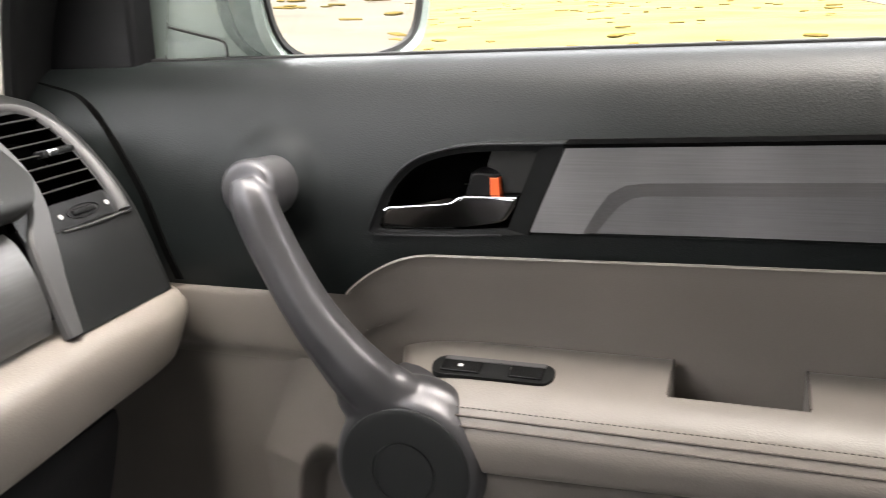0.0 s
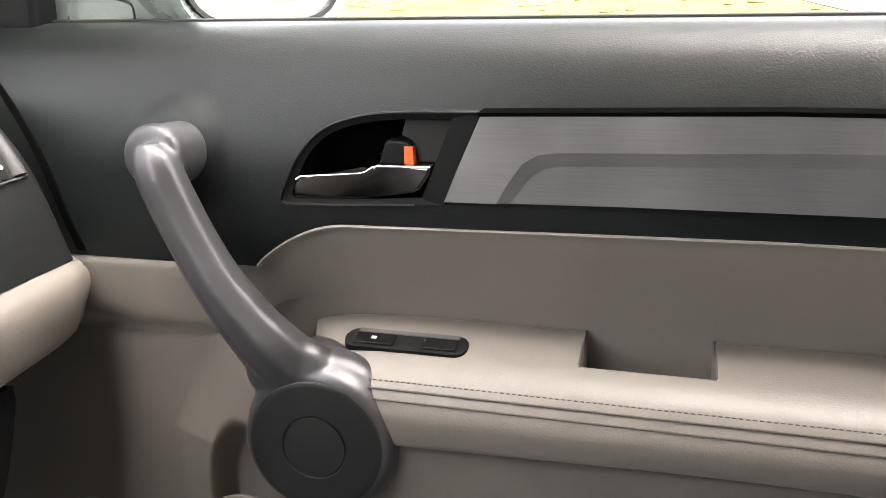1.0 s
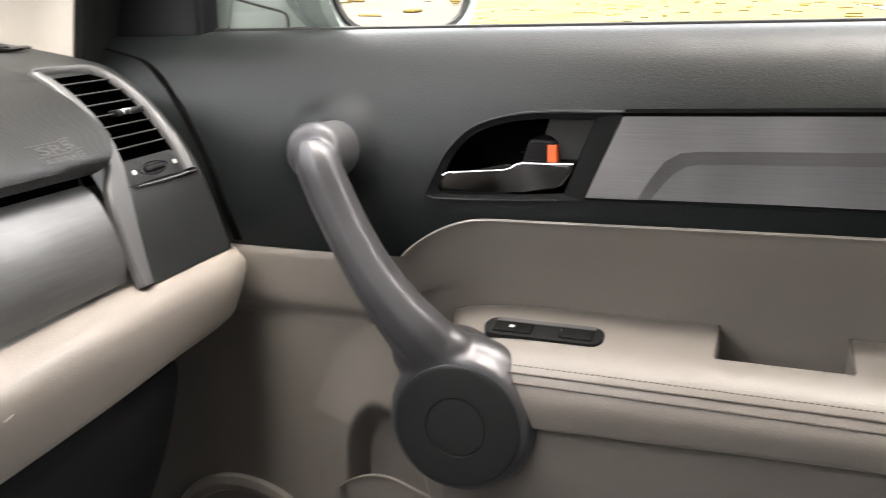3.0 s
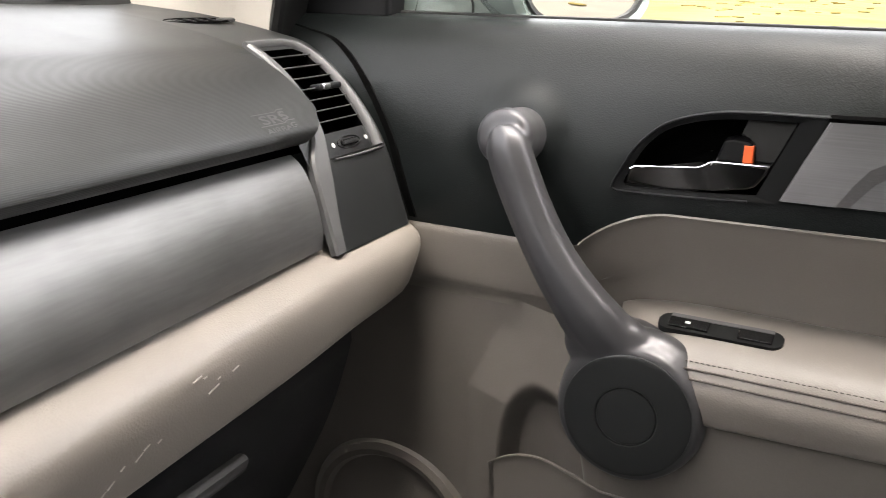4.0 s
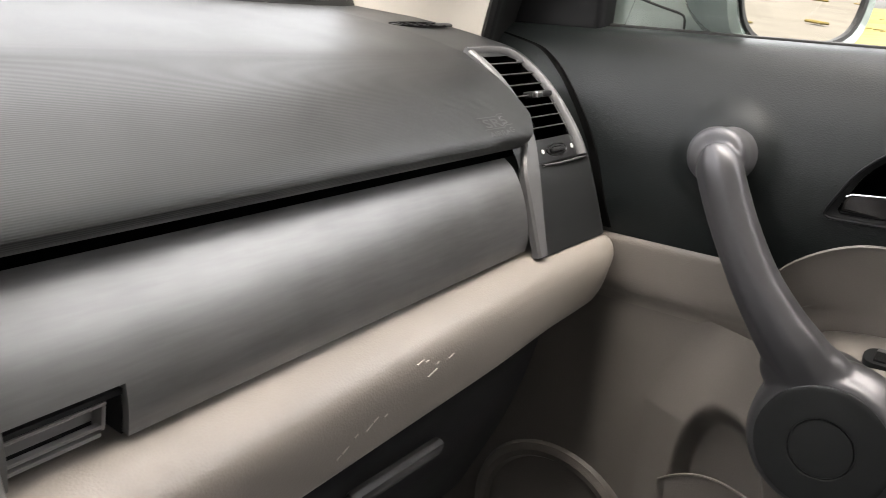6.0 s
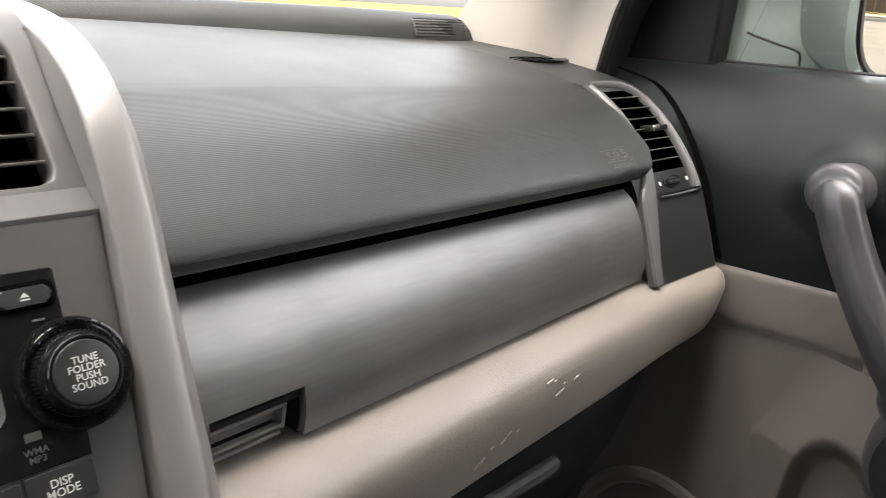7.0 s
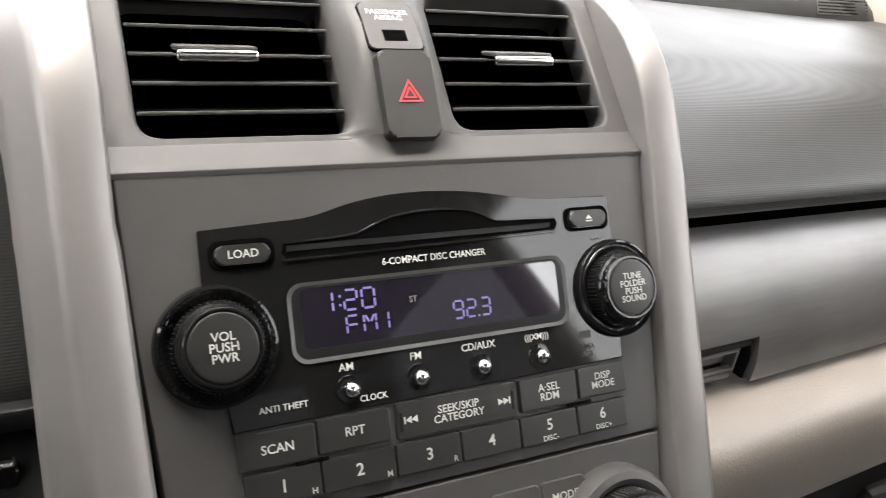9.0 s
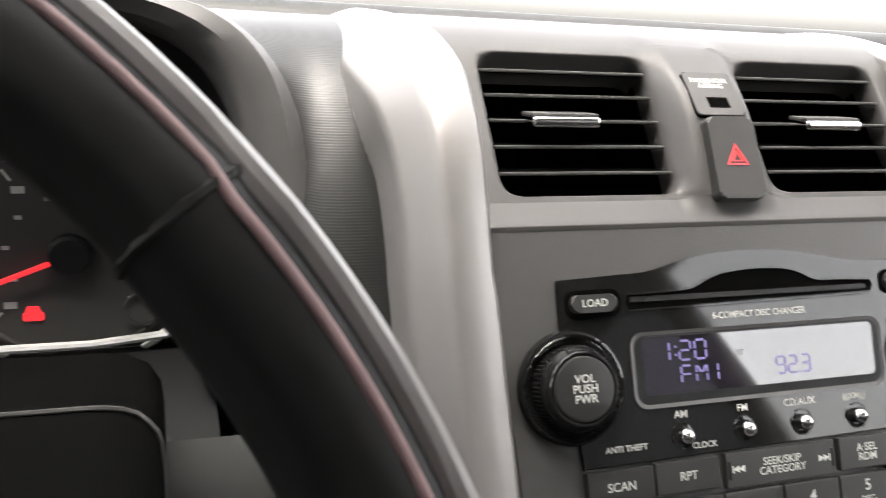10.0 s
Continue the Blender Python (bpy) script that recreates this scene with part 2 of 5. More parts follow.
def rounded(x0, x1, y0, y1, r, n=5):
    """The outline of a rectangle with round corners, counter-clockwise."""
    out = []
    for cx, cy, a in ((x1 - r, y1 - r, 0), (x0 + r, y1 - r, 90), (x0 + r, y0 + r, 180), (x1 - r, y0 + r, 270)):
        out += [(cx + r * math.cos(radians(a + 90 * k / n)), cy + r * math.sin(radians(a + 90 * k / n))) for k in range(n + 1)]
    return out


def merge(*bms):
    bm = bmesh.new()
    for b in bms:
        me = bpy.data.meshes.new("piece")
        b.to_mesh(me)
        b.free()
        bm.from_mesh(me)
        bpy.data.meshes.remove(me)
    return bm


def finish(me, sharp=35):
    me.polygons.foreach_set("use_smooth", [True] * len(me.polygons))
    me.set_sharp_from_angle(angle=radians(sharp))
    return me


def part(name, bm, mat, parent=None, label="", sharp=35):
    """Links a bmesh as one mesh object under a thing or under a part."""
    me = bpy.data.meshes.new(name)
    bm.to_mesh(me)
    bm.free()
    me.materials.append(mat)
    ob = new(name, finish(me, sharp))
    even = ob.modifiers.new("even_shading", "WEIGHTED_NORMAL")
    even.keep_sharp = True
    if parent is not None:
        ob.parent = parent
        if parent.parent is None:
            ob.matrix_parent_inverse = Matrix.Translation(-parent.location)
    if label:
        ob["label"] = label
    return ob


def thing(name, at, label, category, group="", kind=""):
    ob = new(name)
    ob.location, ob.empty_display_size = at, 0.05
    return tagged(ob, label, category, group, kind)


def lettering(words, size, m, mat, parent, name="lettering", squeeze=1.0):
    cu = bpy.data.curves.new("lettering", "FONT")
    cu.body, cu.size, cu.align_x, cu.align_y, cu.resolution_u, cu.space_line = words, size, "CENTER", "CENTER", 3, 0.85
    cu.offset = size * 0.013
    ob = bpy.data.objects.new("lettering", cu)
    me = bpy.data.meshes.new_from_object(ob)
    bpy.data.objects.remove(ob)
    bm = bmesh.new()
    bm.from_mesh(me)
    bpy.data.meshes.remove(me)
    bm.transform(m @ Matrix.Diagonal((squeeze, 1, 1, 1)))
    return part(name, bm, mat, parent)


# ---- outside: verge, road and pavement ----
def ground_sheet():
    bm = bmesh.new()
    bmesh.ops.create_grid(bm, x_segments=60, y_segments=60, size=1)
    for v in bm.verts:
        v.co.x = 400 * v.co.x * abs(v.co.x)
        v.co.y = 400 * v.co.y * abs(v.co.y)
        v.co.z = -0.03 + 0.012 * min(54, max(0, v.co.x - 6)) * max(0.0, min(1.0, (v.co.y + 4) / 8))
    return bm


def strip(name, x0, x1, y0, y1, z, mat, label, category, high=0.06):
    return tagged(part(name, block((x1 - x0, y1 - y0, high), ((x0 + x1) / 2, (y0 + y1) / 2, z - high / 2), 0.008), mat), label, category, kind="structure")


tagged(part("ground", ground_sheet(), GRASS), "wide dry yellow-green grass beside the parked car", "grass", kind="structure")
strip("road", -40, 2.6, -30, 60, 0.0, ASPHALT, "worn pale asphalt under the parked car", "road")
strip("rear_lot", 2.6, 60, -30, -5, 0.0, ASPHALT, "worn pale asphalt lot behind the car", "road")
strip("kerb", 2.6, 2.75, -5, 60, 0.10, CONCRETE, "pale concrete kerb along the grass", "kerb", 0.2)
strip("kerb_rear", -40, 60, -30.2, -30, 0.12, CONCRETE, "pale concrete kerb behind the car", "kerb", 0.25)
strip("pavement", -40, 60, -36.0, -34.2, 0.06, CONCRETE, "pale concrete pavement behind the grass strip", "pavement")

fence = thing("fence", (8, -42, 0), "tall weathered brown board fence behind the grass", "fence")
boards = merge(*[block((0.285, 0.02, 1.9 + 0.05 * random.random()), (-12 + 0.30 * k, -42 + 0.01 * (k % 2), 0.98)) for k in range(240)])
tagged(part("boards", boards, FENCE_WOOD, fence, "weathered brown boards"), kind="stuff")
for k in range(12):
    part("post", block((0.12, 0.12, 2.1), (-12 + 6 * k, -42.1, 1.05), 0.01), FENCE_WOOD, fence)
bench = thing("concrete_bench", (24.6, -35, 0.06), "pale concrete bench on the pavement", "bench")
part("seat", block((2.2, 0.5, 0.12), (24.6, -35.0, 0.48), 0.02), CONCRETE, bench)
for dx in (-0.7, 0.7):
    part("leg", block((0.25, 0.4, 0.37), (24.6 + dx, -35.0, 0.24), 0.02), CONCRETE, bench)
# tufts and fallen leaves that break up the grass
tufts = []
for k in range(700):
    x, y = 7 + 45 * random.random() ** 1.5, random.uniform(-35, 45)
    r = random.uniform(0.04, 0.11)
    tufts.append(shift(block((r * 2.2, r * 5, r * 0.5), (0, 0, 0), r * 0.2, 1), pose(x, y, -0.03 + 0.012 * (x - 6) + r * 0.1, 0, 0, random.uniform(0, 180))))
tagged(part("fallen_leaves", merge(*tufts), LEAF), "scattered brown leaf clumps on the grass", "leaves", kind="stuff")

# ---- the cabin shell: floor, roof, pillars and panes that close the place ----
tagged(part("floor", block((1.66, 3.0, 0.04), (0, -0.75, 0.42)), CARPET), "dark carpeted car floor", "floor", kind="structure")
tagged(part("firewall", block((1.66, 0.03, 0.64), (0, 0.66, 0.72)), VOID), "black bulkhead behind the dashboard", "bulkhead", kind="structure")
tagged(part("ceiling", merge(block((1.30, 2.12, 0.05), (0, -1.21, 1.60), 0.02), block((1.66, 1.25, 0.03), (0, -1.65, 1.615), 0.01)), LINER), "pale cloth car headliner", "ceiling", kind="structure")
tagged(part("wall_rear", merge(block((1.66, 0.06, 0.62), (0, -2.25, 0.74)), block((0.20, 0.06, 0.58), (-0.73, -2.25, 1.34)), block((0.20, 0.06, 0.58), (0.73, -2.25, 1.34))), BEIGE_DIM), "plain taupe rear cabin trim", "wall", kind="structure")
# Unseen wall; its upper block shuts the driver's window against side light.
tagged(part("wall_left", merge(block((0.06, 3.0, 0.62), (-0.84, -0.75, 0.75)), block((0.06, 0.96, 0.60), (-0.80, -0.58, 1.33)), block((0.06, 0.30, 0.60), (-0.80, -2.13, 1.33))), DASH), "plain dark driver side wall, closed up to block window light", "wall", kind="structure")
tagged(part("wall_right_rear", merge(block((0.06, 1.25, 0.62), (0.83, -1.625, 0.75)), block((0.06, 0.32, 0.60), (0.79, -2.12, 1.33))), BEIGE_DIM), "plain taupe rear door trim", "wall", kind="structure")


def pillar(name, low, high, w0, w1, mat, label, depth=0.05):
    low, high = Vector(low), Vector(high)
    rows = []
    for k in range(9):
        t = k / 8
        c = low.lerp(high, t) + V(0.012 * math.sin(math.pi * t) * (1 if low.x > 0 else -1), 0, 0.03 * math.sin(math.pi * t))
        w = w0 + (w1 - w0) * t
        rows.append([c + V(depth * 0.5 * math.cos(a) * (1.0), w * 0.5 * math.sin(a), 0) for a in (2 * math.pi * i / 16 for i in range(16))])
    return tagged(part(name, grid(rows, True, True), mat), label, "pillar", kind="structure")


pillar("pillar_b_right", (0.82, -1.02, 1.04), (0.62, -1.05, 1.6), 0.09, 0.08, LINER, "pale moulded trim of the door pillar")
pillar("pillar_b_left", (-0.82, -1.02, 1.04), (-0.62, -1.05, 1.6), 0.09, 0.08, LINER, "pale moulded trim of the door pillar")


def front_pillar(side, name):
    """The pale cover of a front pillar: a wide foot on the dash that narrows up along the windscreen."""
    foot = [(0.793, 0.210, 1.050), (0.788, 0.250, 1.050), (0.760, 0.300, 1.055), (0.735, 0.400, 1.060)]
    mid = [(0.775, 0.150, 1.170), (0.768, 0.180, 1.180), (0.740, 0.215, 1.190), (0.725, 0.290, 1.200)]
    top = [(0.650, -0.220, 1.570), (0.645, -0.190, 1.575), (0.630, -0.160, 1.580), (0.620, -0.120, 1.590)]
    bm = sheet([[(side * x, y, z) for x, y, z in s] for s in (foot, mid, top)], 14, 20, 0.02, (0, -0.5, 1.2))
    return tagged(part(name, bm, PILLAR_TRIM), "pale beige moulded windscreen pillar cover", "pillar", kind="structure")


front_pillar(1, "pillar_a_right")
front_pillar(-1, "pillar_a_left")


def pane(name, corners, label, mat=CLEAR):
    ob = tagged(part(name, slab(corners, 0.004), mat), label, "window", kind="structure")
    ob.visible_shadow = False
    return ob


pane("windscreen", [(-0.78, 0.72, 1.03), (0.78, 0.72, 1.03), (0.63, -0.17, 1.585), (-0.63, -0.17, 1.585)], "clear raked windscreen glass")
pane("rear_side_window", [(0.82, -1.06, 1.06), (0.82, -1.96, 1.06), (0.66, -1.96, 1.60), (0.66, -1.06, 1.60)], "dark privacy glass of the rear side window", PRIVACY)

pane("rear_side_window_left", [(-0.82, -1.06, 1.06), (-0.66, -1.06, 1.60), (-0.66, -1.98, 1.60), (-0.82, -1.98, 1.06)], "dark privacy glass of the rear side window", PRIVACY)
pane("rear_window", [(-0.63, -2.25, 1.05), (0.63, -2.25, 1.05), (0.63, -2.25, 1.60), (-0.63, -2.25, 1.60)], "dark privacy glass of the tailgate window", PRIVACY)

# ---- the dashboard, passenger side ----
def slide(x):
    """How far the dash comes toward the cabin and up as it nears the middle of the car."""
    s = (0.64 - x) / 0.49
    return -0.045 * s, 0.016 * s


def across(profile, xs, lift=0.0):
    """Copies of a (y, z) profile at several x, drawn in toward the middle of the car."""
    out = []
    for x in xs:
        dy, dz = slide(min(x, 0.64))
        out.append([(x, y + dy, z + dz + lift * dz) for y, z in profile])
    return out


EYE = (0.0, -0.5, 1.3)
dash = thing("dashboard", (0.4, 0.2, 0.44), "dark grey moulded dashboard with a beige lower bolster", "dashboard")
PAD = [(0.080, 0.9740), (0.064, 0.9728), (0.0535, 0.9752), (0.0475, 0.9815), (0.0478, 0.9885), (0.0545, 0.9955), (0.066, 1.0050), (0.098, 1.0285), (0.132, 1.0440), (0.165, 1.0545), (0.250, 1.0690), (0.350, 1.0800)]
pad_rows = across(PAD, (0.140, 0.27, 0.39, 0.51, 0.600, 0.640))
# its outer end leans out over the vent's frame
pad_rows[-1] = [(x + 0.031 * max(0.0, min(1.0, (z - 0.974) / 0.030)), y, z) for x, y, z in pad_rows[-1]]
part("airbag_cover", ribbed_sheet(pad_rows, 70, 34, 0.006, EYE), RIB, dash, "finely ribbed dark grey airbag cover")
# Black sheet set behind the pad's lip so its shaded gap stays dark.
part("cover_gap", sheet(across([(0.072, 0.985), (0.070, 0.965), (0.072, 0.95)], (0.140, 0.4, 0.637)), 6, 6, 0.004, EYE), VOID, dash)
BOLSTER = [(0.060, 0.8845), (0.040, 0.8835), (0.025, 0.8800), (0.0125, 0.8750), (0.0055, 0.8690), (0.0022, 0.8610), (0.0015, 0.8480), (0.0040, 0.8300), (0.0095, 0.8120), (0.0175, 0.8045), (0.040, 0.7985), (0.090, 0.7900)]
bolster_rows = across(BOLSTER, (0.120, 0.27, 0.41, 0.55, 0.65, 0.735), -0.45)
bolster_rows = [[(x, y, z + max(0.0, x - 0.60) * 0.085 * max(0.0, 0.865 - z) / 0.06) for x, y, z in r] for r in bolster_rows]
bolster_rows.append([(0.768, y + 0.004 + 0.012 * max(0, 0.88 - z) / 0.06, z + 0.016 * max(0.0, 0.865 - z) / 0.06) for y, z in BOLSTER])
bolster_rows.append([(0.783, y * 0.8 + 0.030, z * 0.96 + 0.034) for y, z in BOLSTER])
bolster_rows.append([(0.786, y * 0.5 + 0.055, z * 0.9 + 0.084) for y, z in BOLSTER])
part("bolster", sheet(bolster_rows, 36, 60, 0.004, EYE), BEIGE, dash, "beige grained vinyl bolster with pale scuffs")
for x, z, w, turn in ((0.4276, 0.8650, 0.009, 8), (0.4350, 0.8630, 0.004, 4), (0.4420, 0.8520, 0.012, 12), (0.4480, 0.8570, 0.004, 10), (0.3791, 0.8430, 0.006, 20), (0.3730, 0.8400, 0.008, 25), (0.3900, 0.8410, 0.004, 15), (0.3596, 0.8400, 0.004, 30), (0.3505, 0.8340, 0.007, 25), (0.3452, 0.8310, 0.005, 30), (0.466, 0.8560, 0.008, 10)):
    dy, dz = slide(x)
    zl = z - 0.55 * dz
    y = next(ya + (yb - ya) * (za - zl) / (za - zb) for (ya, za), (yb, zb) in zip(BOLSTER, BOLSTER[1:]) if zb <= zl <= za) + dy
    part("scuff", shift(block((w, 0.0008, 0.0012), (0, 0, 0), 0.0003), pose(x, y - 0.0002, z, -6, -turn, 5)), SCUFF, dash)
# the dark underside, the lower glove box and the knee panel below the bolster
part("lower_panel", sheet([[(x, 0.085 + slide(x)[0], 0.795), (x, 0.10 + slide(x)[0], 0.775), (x, 0.135 + slide(x)[0], 0.765), (x, 0.16, 0.60), (x, 0.30, 0.47)] for x in (0.13, 0.4, 0.735)], 24, 8, 0.006, EYE), BLACK, dash)
part("side_panel", shift(prism([(0.09, 0.80), (0.16, 0.60), (0.30, 0.46), (0.60, 0.46), (0.60, 1.0), (0.20, 1.0)], -0.004, 0.004), Matrix(((0, 0, 1, 0.738), (1, 0, 0, 0), (0, 1, 0, 0), (0, 0, 0, 1)))), BLACK, dash)

lower_box = thing("lower_glove_box", (0.44, 0.08, 0.55), "dark lower glove box with a long satin latch", "glove box")
part("lid", sheet([[(x, 0.045 + slide(x)[0] * 0.8, 0.785), (x, 0.046 + slide(x)[0] * 0.8, 0.765), (x, 0.075 + slide(x)[0] * 0.8, 0.68), (x, 0.13 + slide(x)[0] * 0.6, 0.57)] for x in (0.19, 0.4, 0.700)], 20, 8, 0.012, EYE), BLACK, lower_box)
latch_m = pose(0.455, 0.022, 0.750, 18, 4, 5)
part("latch", shift(block((0.120, 0.012, 0.016), (0, 0, 0), 0.005), latch_m), FRAME_GREY, lower_box, "satin grey latch bar")

# upper glove box: a curved brushed panel with a finger recess for its latch
glove = thing("glove_box", (0.4, 0.05, 0.885), "brushed grey upper glove box lid with a recessed latch", "glove box")
LID = [(0.0620, 0.966), (0.0505, 0.957), (0.0395, 0.938), (0.0325, 0.915), (0.0305, 0.900), (0.0325, 0.887)]
def lid_at(x, k):
    """A point on the lid: x, and k from its upper edge 0 to its lower edge 1."""
    n = 40
    row = smooth_line([(x, y + slide(x)[0], z + slide(x)[1] * (1 - 0.45 * (0.962 - z) / 0.075)) for y, z in LID], n)
    f = min(k, 0.9999) * (n - 1)
    return row[int(f)].lerp(row[int(f) + 1], f - int(f))


X0, X1, XA, XB, KA = 0.146, 0.632, 0.157, 0.217, 0.70
lid_x = [X0, XA] + [XA + (XB - XA) * k / 8 for k in range(1, 9)] + [XB + (X1 - XB) * k / 40 for k in range(1, 41)]
lid_k = [KA * k / 18 for k in range(19)] + [KA + (1 - KA) * k / 7 for k in range(1, 8)]
lid_bm = bmesh.new()
lid_v = [[lid_bm.verts.new(lid_at(x, k)) for k in lid_k] for x in lid_x]
for a in range(len(lid_x) - 1):
    for b in range(len(lid_k) - 1):
        if not (1 <= a <= 8 and b >= 18):
            lid_bm.faces.new((lid_v[a][b], lid_v[a + 1][b], lid_v[a + 1][b + 1], lid_v[a][b + 1]))
bmesh.ops.delete(lid_bm, geom=[v for v in lid_bm.verts if not v.link_faces], context="VERTS")
bmesh.ops.recalc_face_normals(lid_bm, faces=lid_bm.faces)
if sum(f.normal.y for f in lid_bm.faces) > 0:
    bmesh.ops.reverse_faces(lid_bm, faces=lid_bm.faces[:])
bmesh.ops.solidify(lid_bm, geom=lid_bm.faces[:], thickness=0.005)
part("lid", lid_bm, BRUSH_X, glove)
box_m = pose(0.187, -0.0095, 0.9065, 8, 1, 5)
latch = part("latch", merge(shift(block((0.066, 0.004, 0.026), (0, 0.020, 0)), box_m), shift(block((0.066, 0.016, 0.003), (0, 0.0125, 0.0115)), box_m),
             shift(block((0.003, 0.016, 0.026), (0.0318, 0.0125, 0)), box_m), shift(block((0.003, 0.016, 0.026), (-0.0325, 0.0125, 0)), box_m)), BLACK, glove, "black latch recess")
part("pull", merge(shift(block((0.054, 0.004, 0.0026), (-0.004, 0.008, 0.0068), 0.0011), box_m), shift(block((0.054, 0.003, 0.012), (-0.004, 0.0150, 0.0), 0.001), box_m), shift(block((0.052, 0.004, 0.0026), (-0.005, 0.008, -0.0055), 0.0011), box_m), shift(block((0.052, 0.005, 0.0030), (-0.005, 0.0085, -0.0100), 0.0013), box_m), shift(block((0.0026, 0.008, 0.014), (0.0215, 0.010, -0.001), 0.001), box_m)), SILVER, latch, "satin grey finger pull")

# ---- the end of the dash: outer air vent in a silver frame ----
CURVE = smooth_line([(0.0, 0.35, 1.0795), (0.0, 0.250, 1.0685), (0.0, 0.165, 1.0545), (0.0, 0.132, 1.0445), (0.0, 0.098, 1.0205), (0.0, 0.070, 0.990), (0.0, 0.050, 0.960), (0.0, 0.036, 0.925), (0.0, 0.021, 0.880)], 241)


def end_at(x, z, proud=0.0):
    """A point of the dash's curved end at x and height z, standing proud of it."""
    k = 1
    while k < 238 and CURVE[k + 1].z > z:
        k += 1
    f = max(0.0, min(1.0, (CURVE[k].z - z) / (CURVE[k].z - CURVE[k + 1].z)))
    p = CURVE[k].lerp(CURVE[k + 1], f)
    d = (CURVE[k + 2] - CURVE[k - 1]).normalized()
    return V(x, p.y, p.z) + proud * V(0, d.z, -d.y)


def end_band(way, low, high, steps=60):
    """A rounded band swept over that end along (x, z, width) stations."""
    c = smooth_line([(x, z, w) for x, z, w in way], steps)
    rows = []
    for k, p in enumerate(c):
        t = c[min(k + 1, steps - 1)] - c[max(k - 1, 0)]
        n = V(t.y, -t.x, 0).normalized()
        w = p.z / 2
        rows.append([end_at(p.x + n.x * w * f, p.y + n.y * w * f, h) for f, h in ((-1, low), (-1, high * 0.45), (-0.8, high * 0.8), (-0.45, high), (0.2, high), (0.7, high * 0.7), (1, high * 0.2), (1, low))])
    return grid(rows, closed=True, caps=True)


def end_strip(stations, low, high, steps=26):
    """A raised strip on that end: (z, x0, x1) stations, from `low` to `high` above it."""
    left = smooth_line([(x0, 0, z) for z, x0, x1 in stations], steps)
    right = smooth_line([(x1, 0, z) for z, x0, x1 in stations], steps)
    rows = []
    for a, b in zip(left, right):
        e = 0.0022
        rows.append([end_at(a.x, a.z, low), end_at(a.x, a.z, high - e), end_at(a.x + e, a.z, high), end_at(b.x - e, b.z, high), end_at(b.x, b.z, high - e), end_at(b.x, b.z, low)])
    return grid(rows, closed=True, caps=True)


def end_patch(x0, x1, z0, z1, round_end=False):
    """A piece of the dash's end skin between two x and two heights."""
    rows = []
    n = 8
    for k in range(n + 1):
        x = x0 + (x1 - x0) * k / n
        back = 0.010 * max(0, (k - 5) / 3) ** 2 if round_end else 0.0
        rows.append([(x, p.y + back, p.z - 0.3 * back) for p in CURVE if z1 <= p.z <= z0])
    m = min(len(r) for r in rows)
    return grid([[V(*q) for q in r[::3]] + [V(*r[-1])] for r in rows])


part("end_panel", merge(end_patch(0.669, 0.742, 1.080, 1.044), end_patch(0.742, 0.7725, 1.080, 0.878, True), end_patch(0.650, 0.742, 0.976, 0.878), end_patch(0.639, 0.672, 1.046, 0.878)), END_DARK, dash, "dark satin moulded dash end")
# Backing, tunnel and slats in near-zero black; their shade is in the colour.
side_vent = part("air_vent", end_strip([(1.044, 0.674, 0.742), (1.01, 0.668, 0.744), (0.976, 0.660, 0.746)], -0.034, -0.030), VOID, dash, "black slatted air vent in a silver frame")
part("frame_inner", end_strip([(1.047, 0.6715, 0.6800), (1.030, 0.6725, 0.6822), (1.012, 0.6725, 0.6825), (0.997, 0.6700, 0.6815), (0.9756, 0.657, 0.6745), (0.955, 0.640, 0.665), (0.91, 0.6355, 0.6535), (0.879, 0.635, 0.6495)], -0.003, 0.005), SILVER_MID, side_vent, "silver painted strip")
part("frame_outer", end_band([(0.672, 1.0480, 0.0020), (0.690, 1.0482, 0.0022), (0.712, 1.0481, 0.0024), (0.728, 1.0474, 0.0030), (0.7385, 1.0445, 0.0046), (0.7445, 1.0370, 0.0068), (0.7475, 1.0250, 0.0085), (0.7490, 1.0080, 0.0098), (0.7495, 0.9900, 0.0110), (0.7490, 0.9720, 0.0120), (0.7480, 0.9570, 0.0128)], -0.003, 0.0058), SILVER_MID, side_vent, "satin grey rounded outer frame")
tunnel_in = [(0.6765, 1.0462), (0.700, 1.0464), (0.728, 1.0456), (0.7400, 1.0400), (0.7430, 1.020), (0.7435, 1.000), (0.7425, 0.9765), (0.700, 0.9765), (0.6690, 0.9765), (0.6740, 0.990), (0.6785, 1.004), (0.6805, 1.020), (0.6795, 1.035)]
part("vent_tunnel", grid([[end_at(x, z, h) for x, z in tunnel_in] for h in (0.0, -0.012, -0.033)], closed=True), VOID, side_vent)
part("frame_bottom", end_strip([(0.976, 0.672, 0.739), (0.966, 0.668, 0.738), (0.957, 0.662, 0.738)], -0.003, 0.002, 8), BLACK, side_vent)
part("frame_foot", end_band([(0.7545, 0.9550, 0.0026), (0.735, 0.9545, 0.0022), (0.705, 0.9545, 0.0020), (0.6760, 0.9555, 0.0016)], -0.003, 0.0034, 24), SILVER_MID, side_vent, "satin grey lower lip")
part("wheel_well", shift(lathe([(0.0, -0.0010), (0.0150, -0.0010), (0.0165, 0.0012), (0.0178, 0.0020), (0.0185, 0.0)], 32, 0.33), Matrix.Translation(end_at(0.7055, 0.9660, 0.0008)) @ pose(0, 0, 0, 62, 0, 0)), BLACK, side_vent)
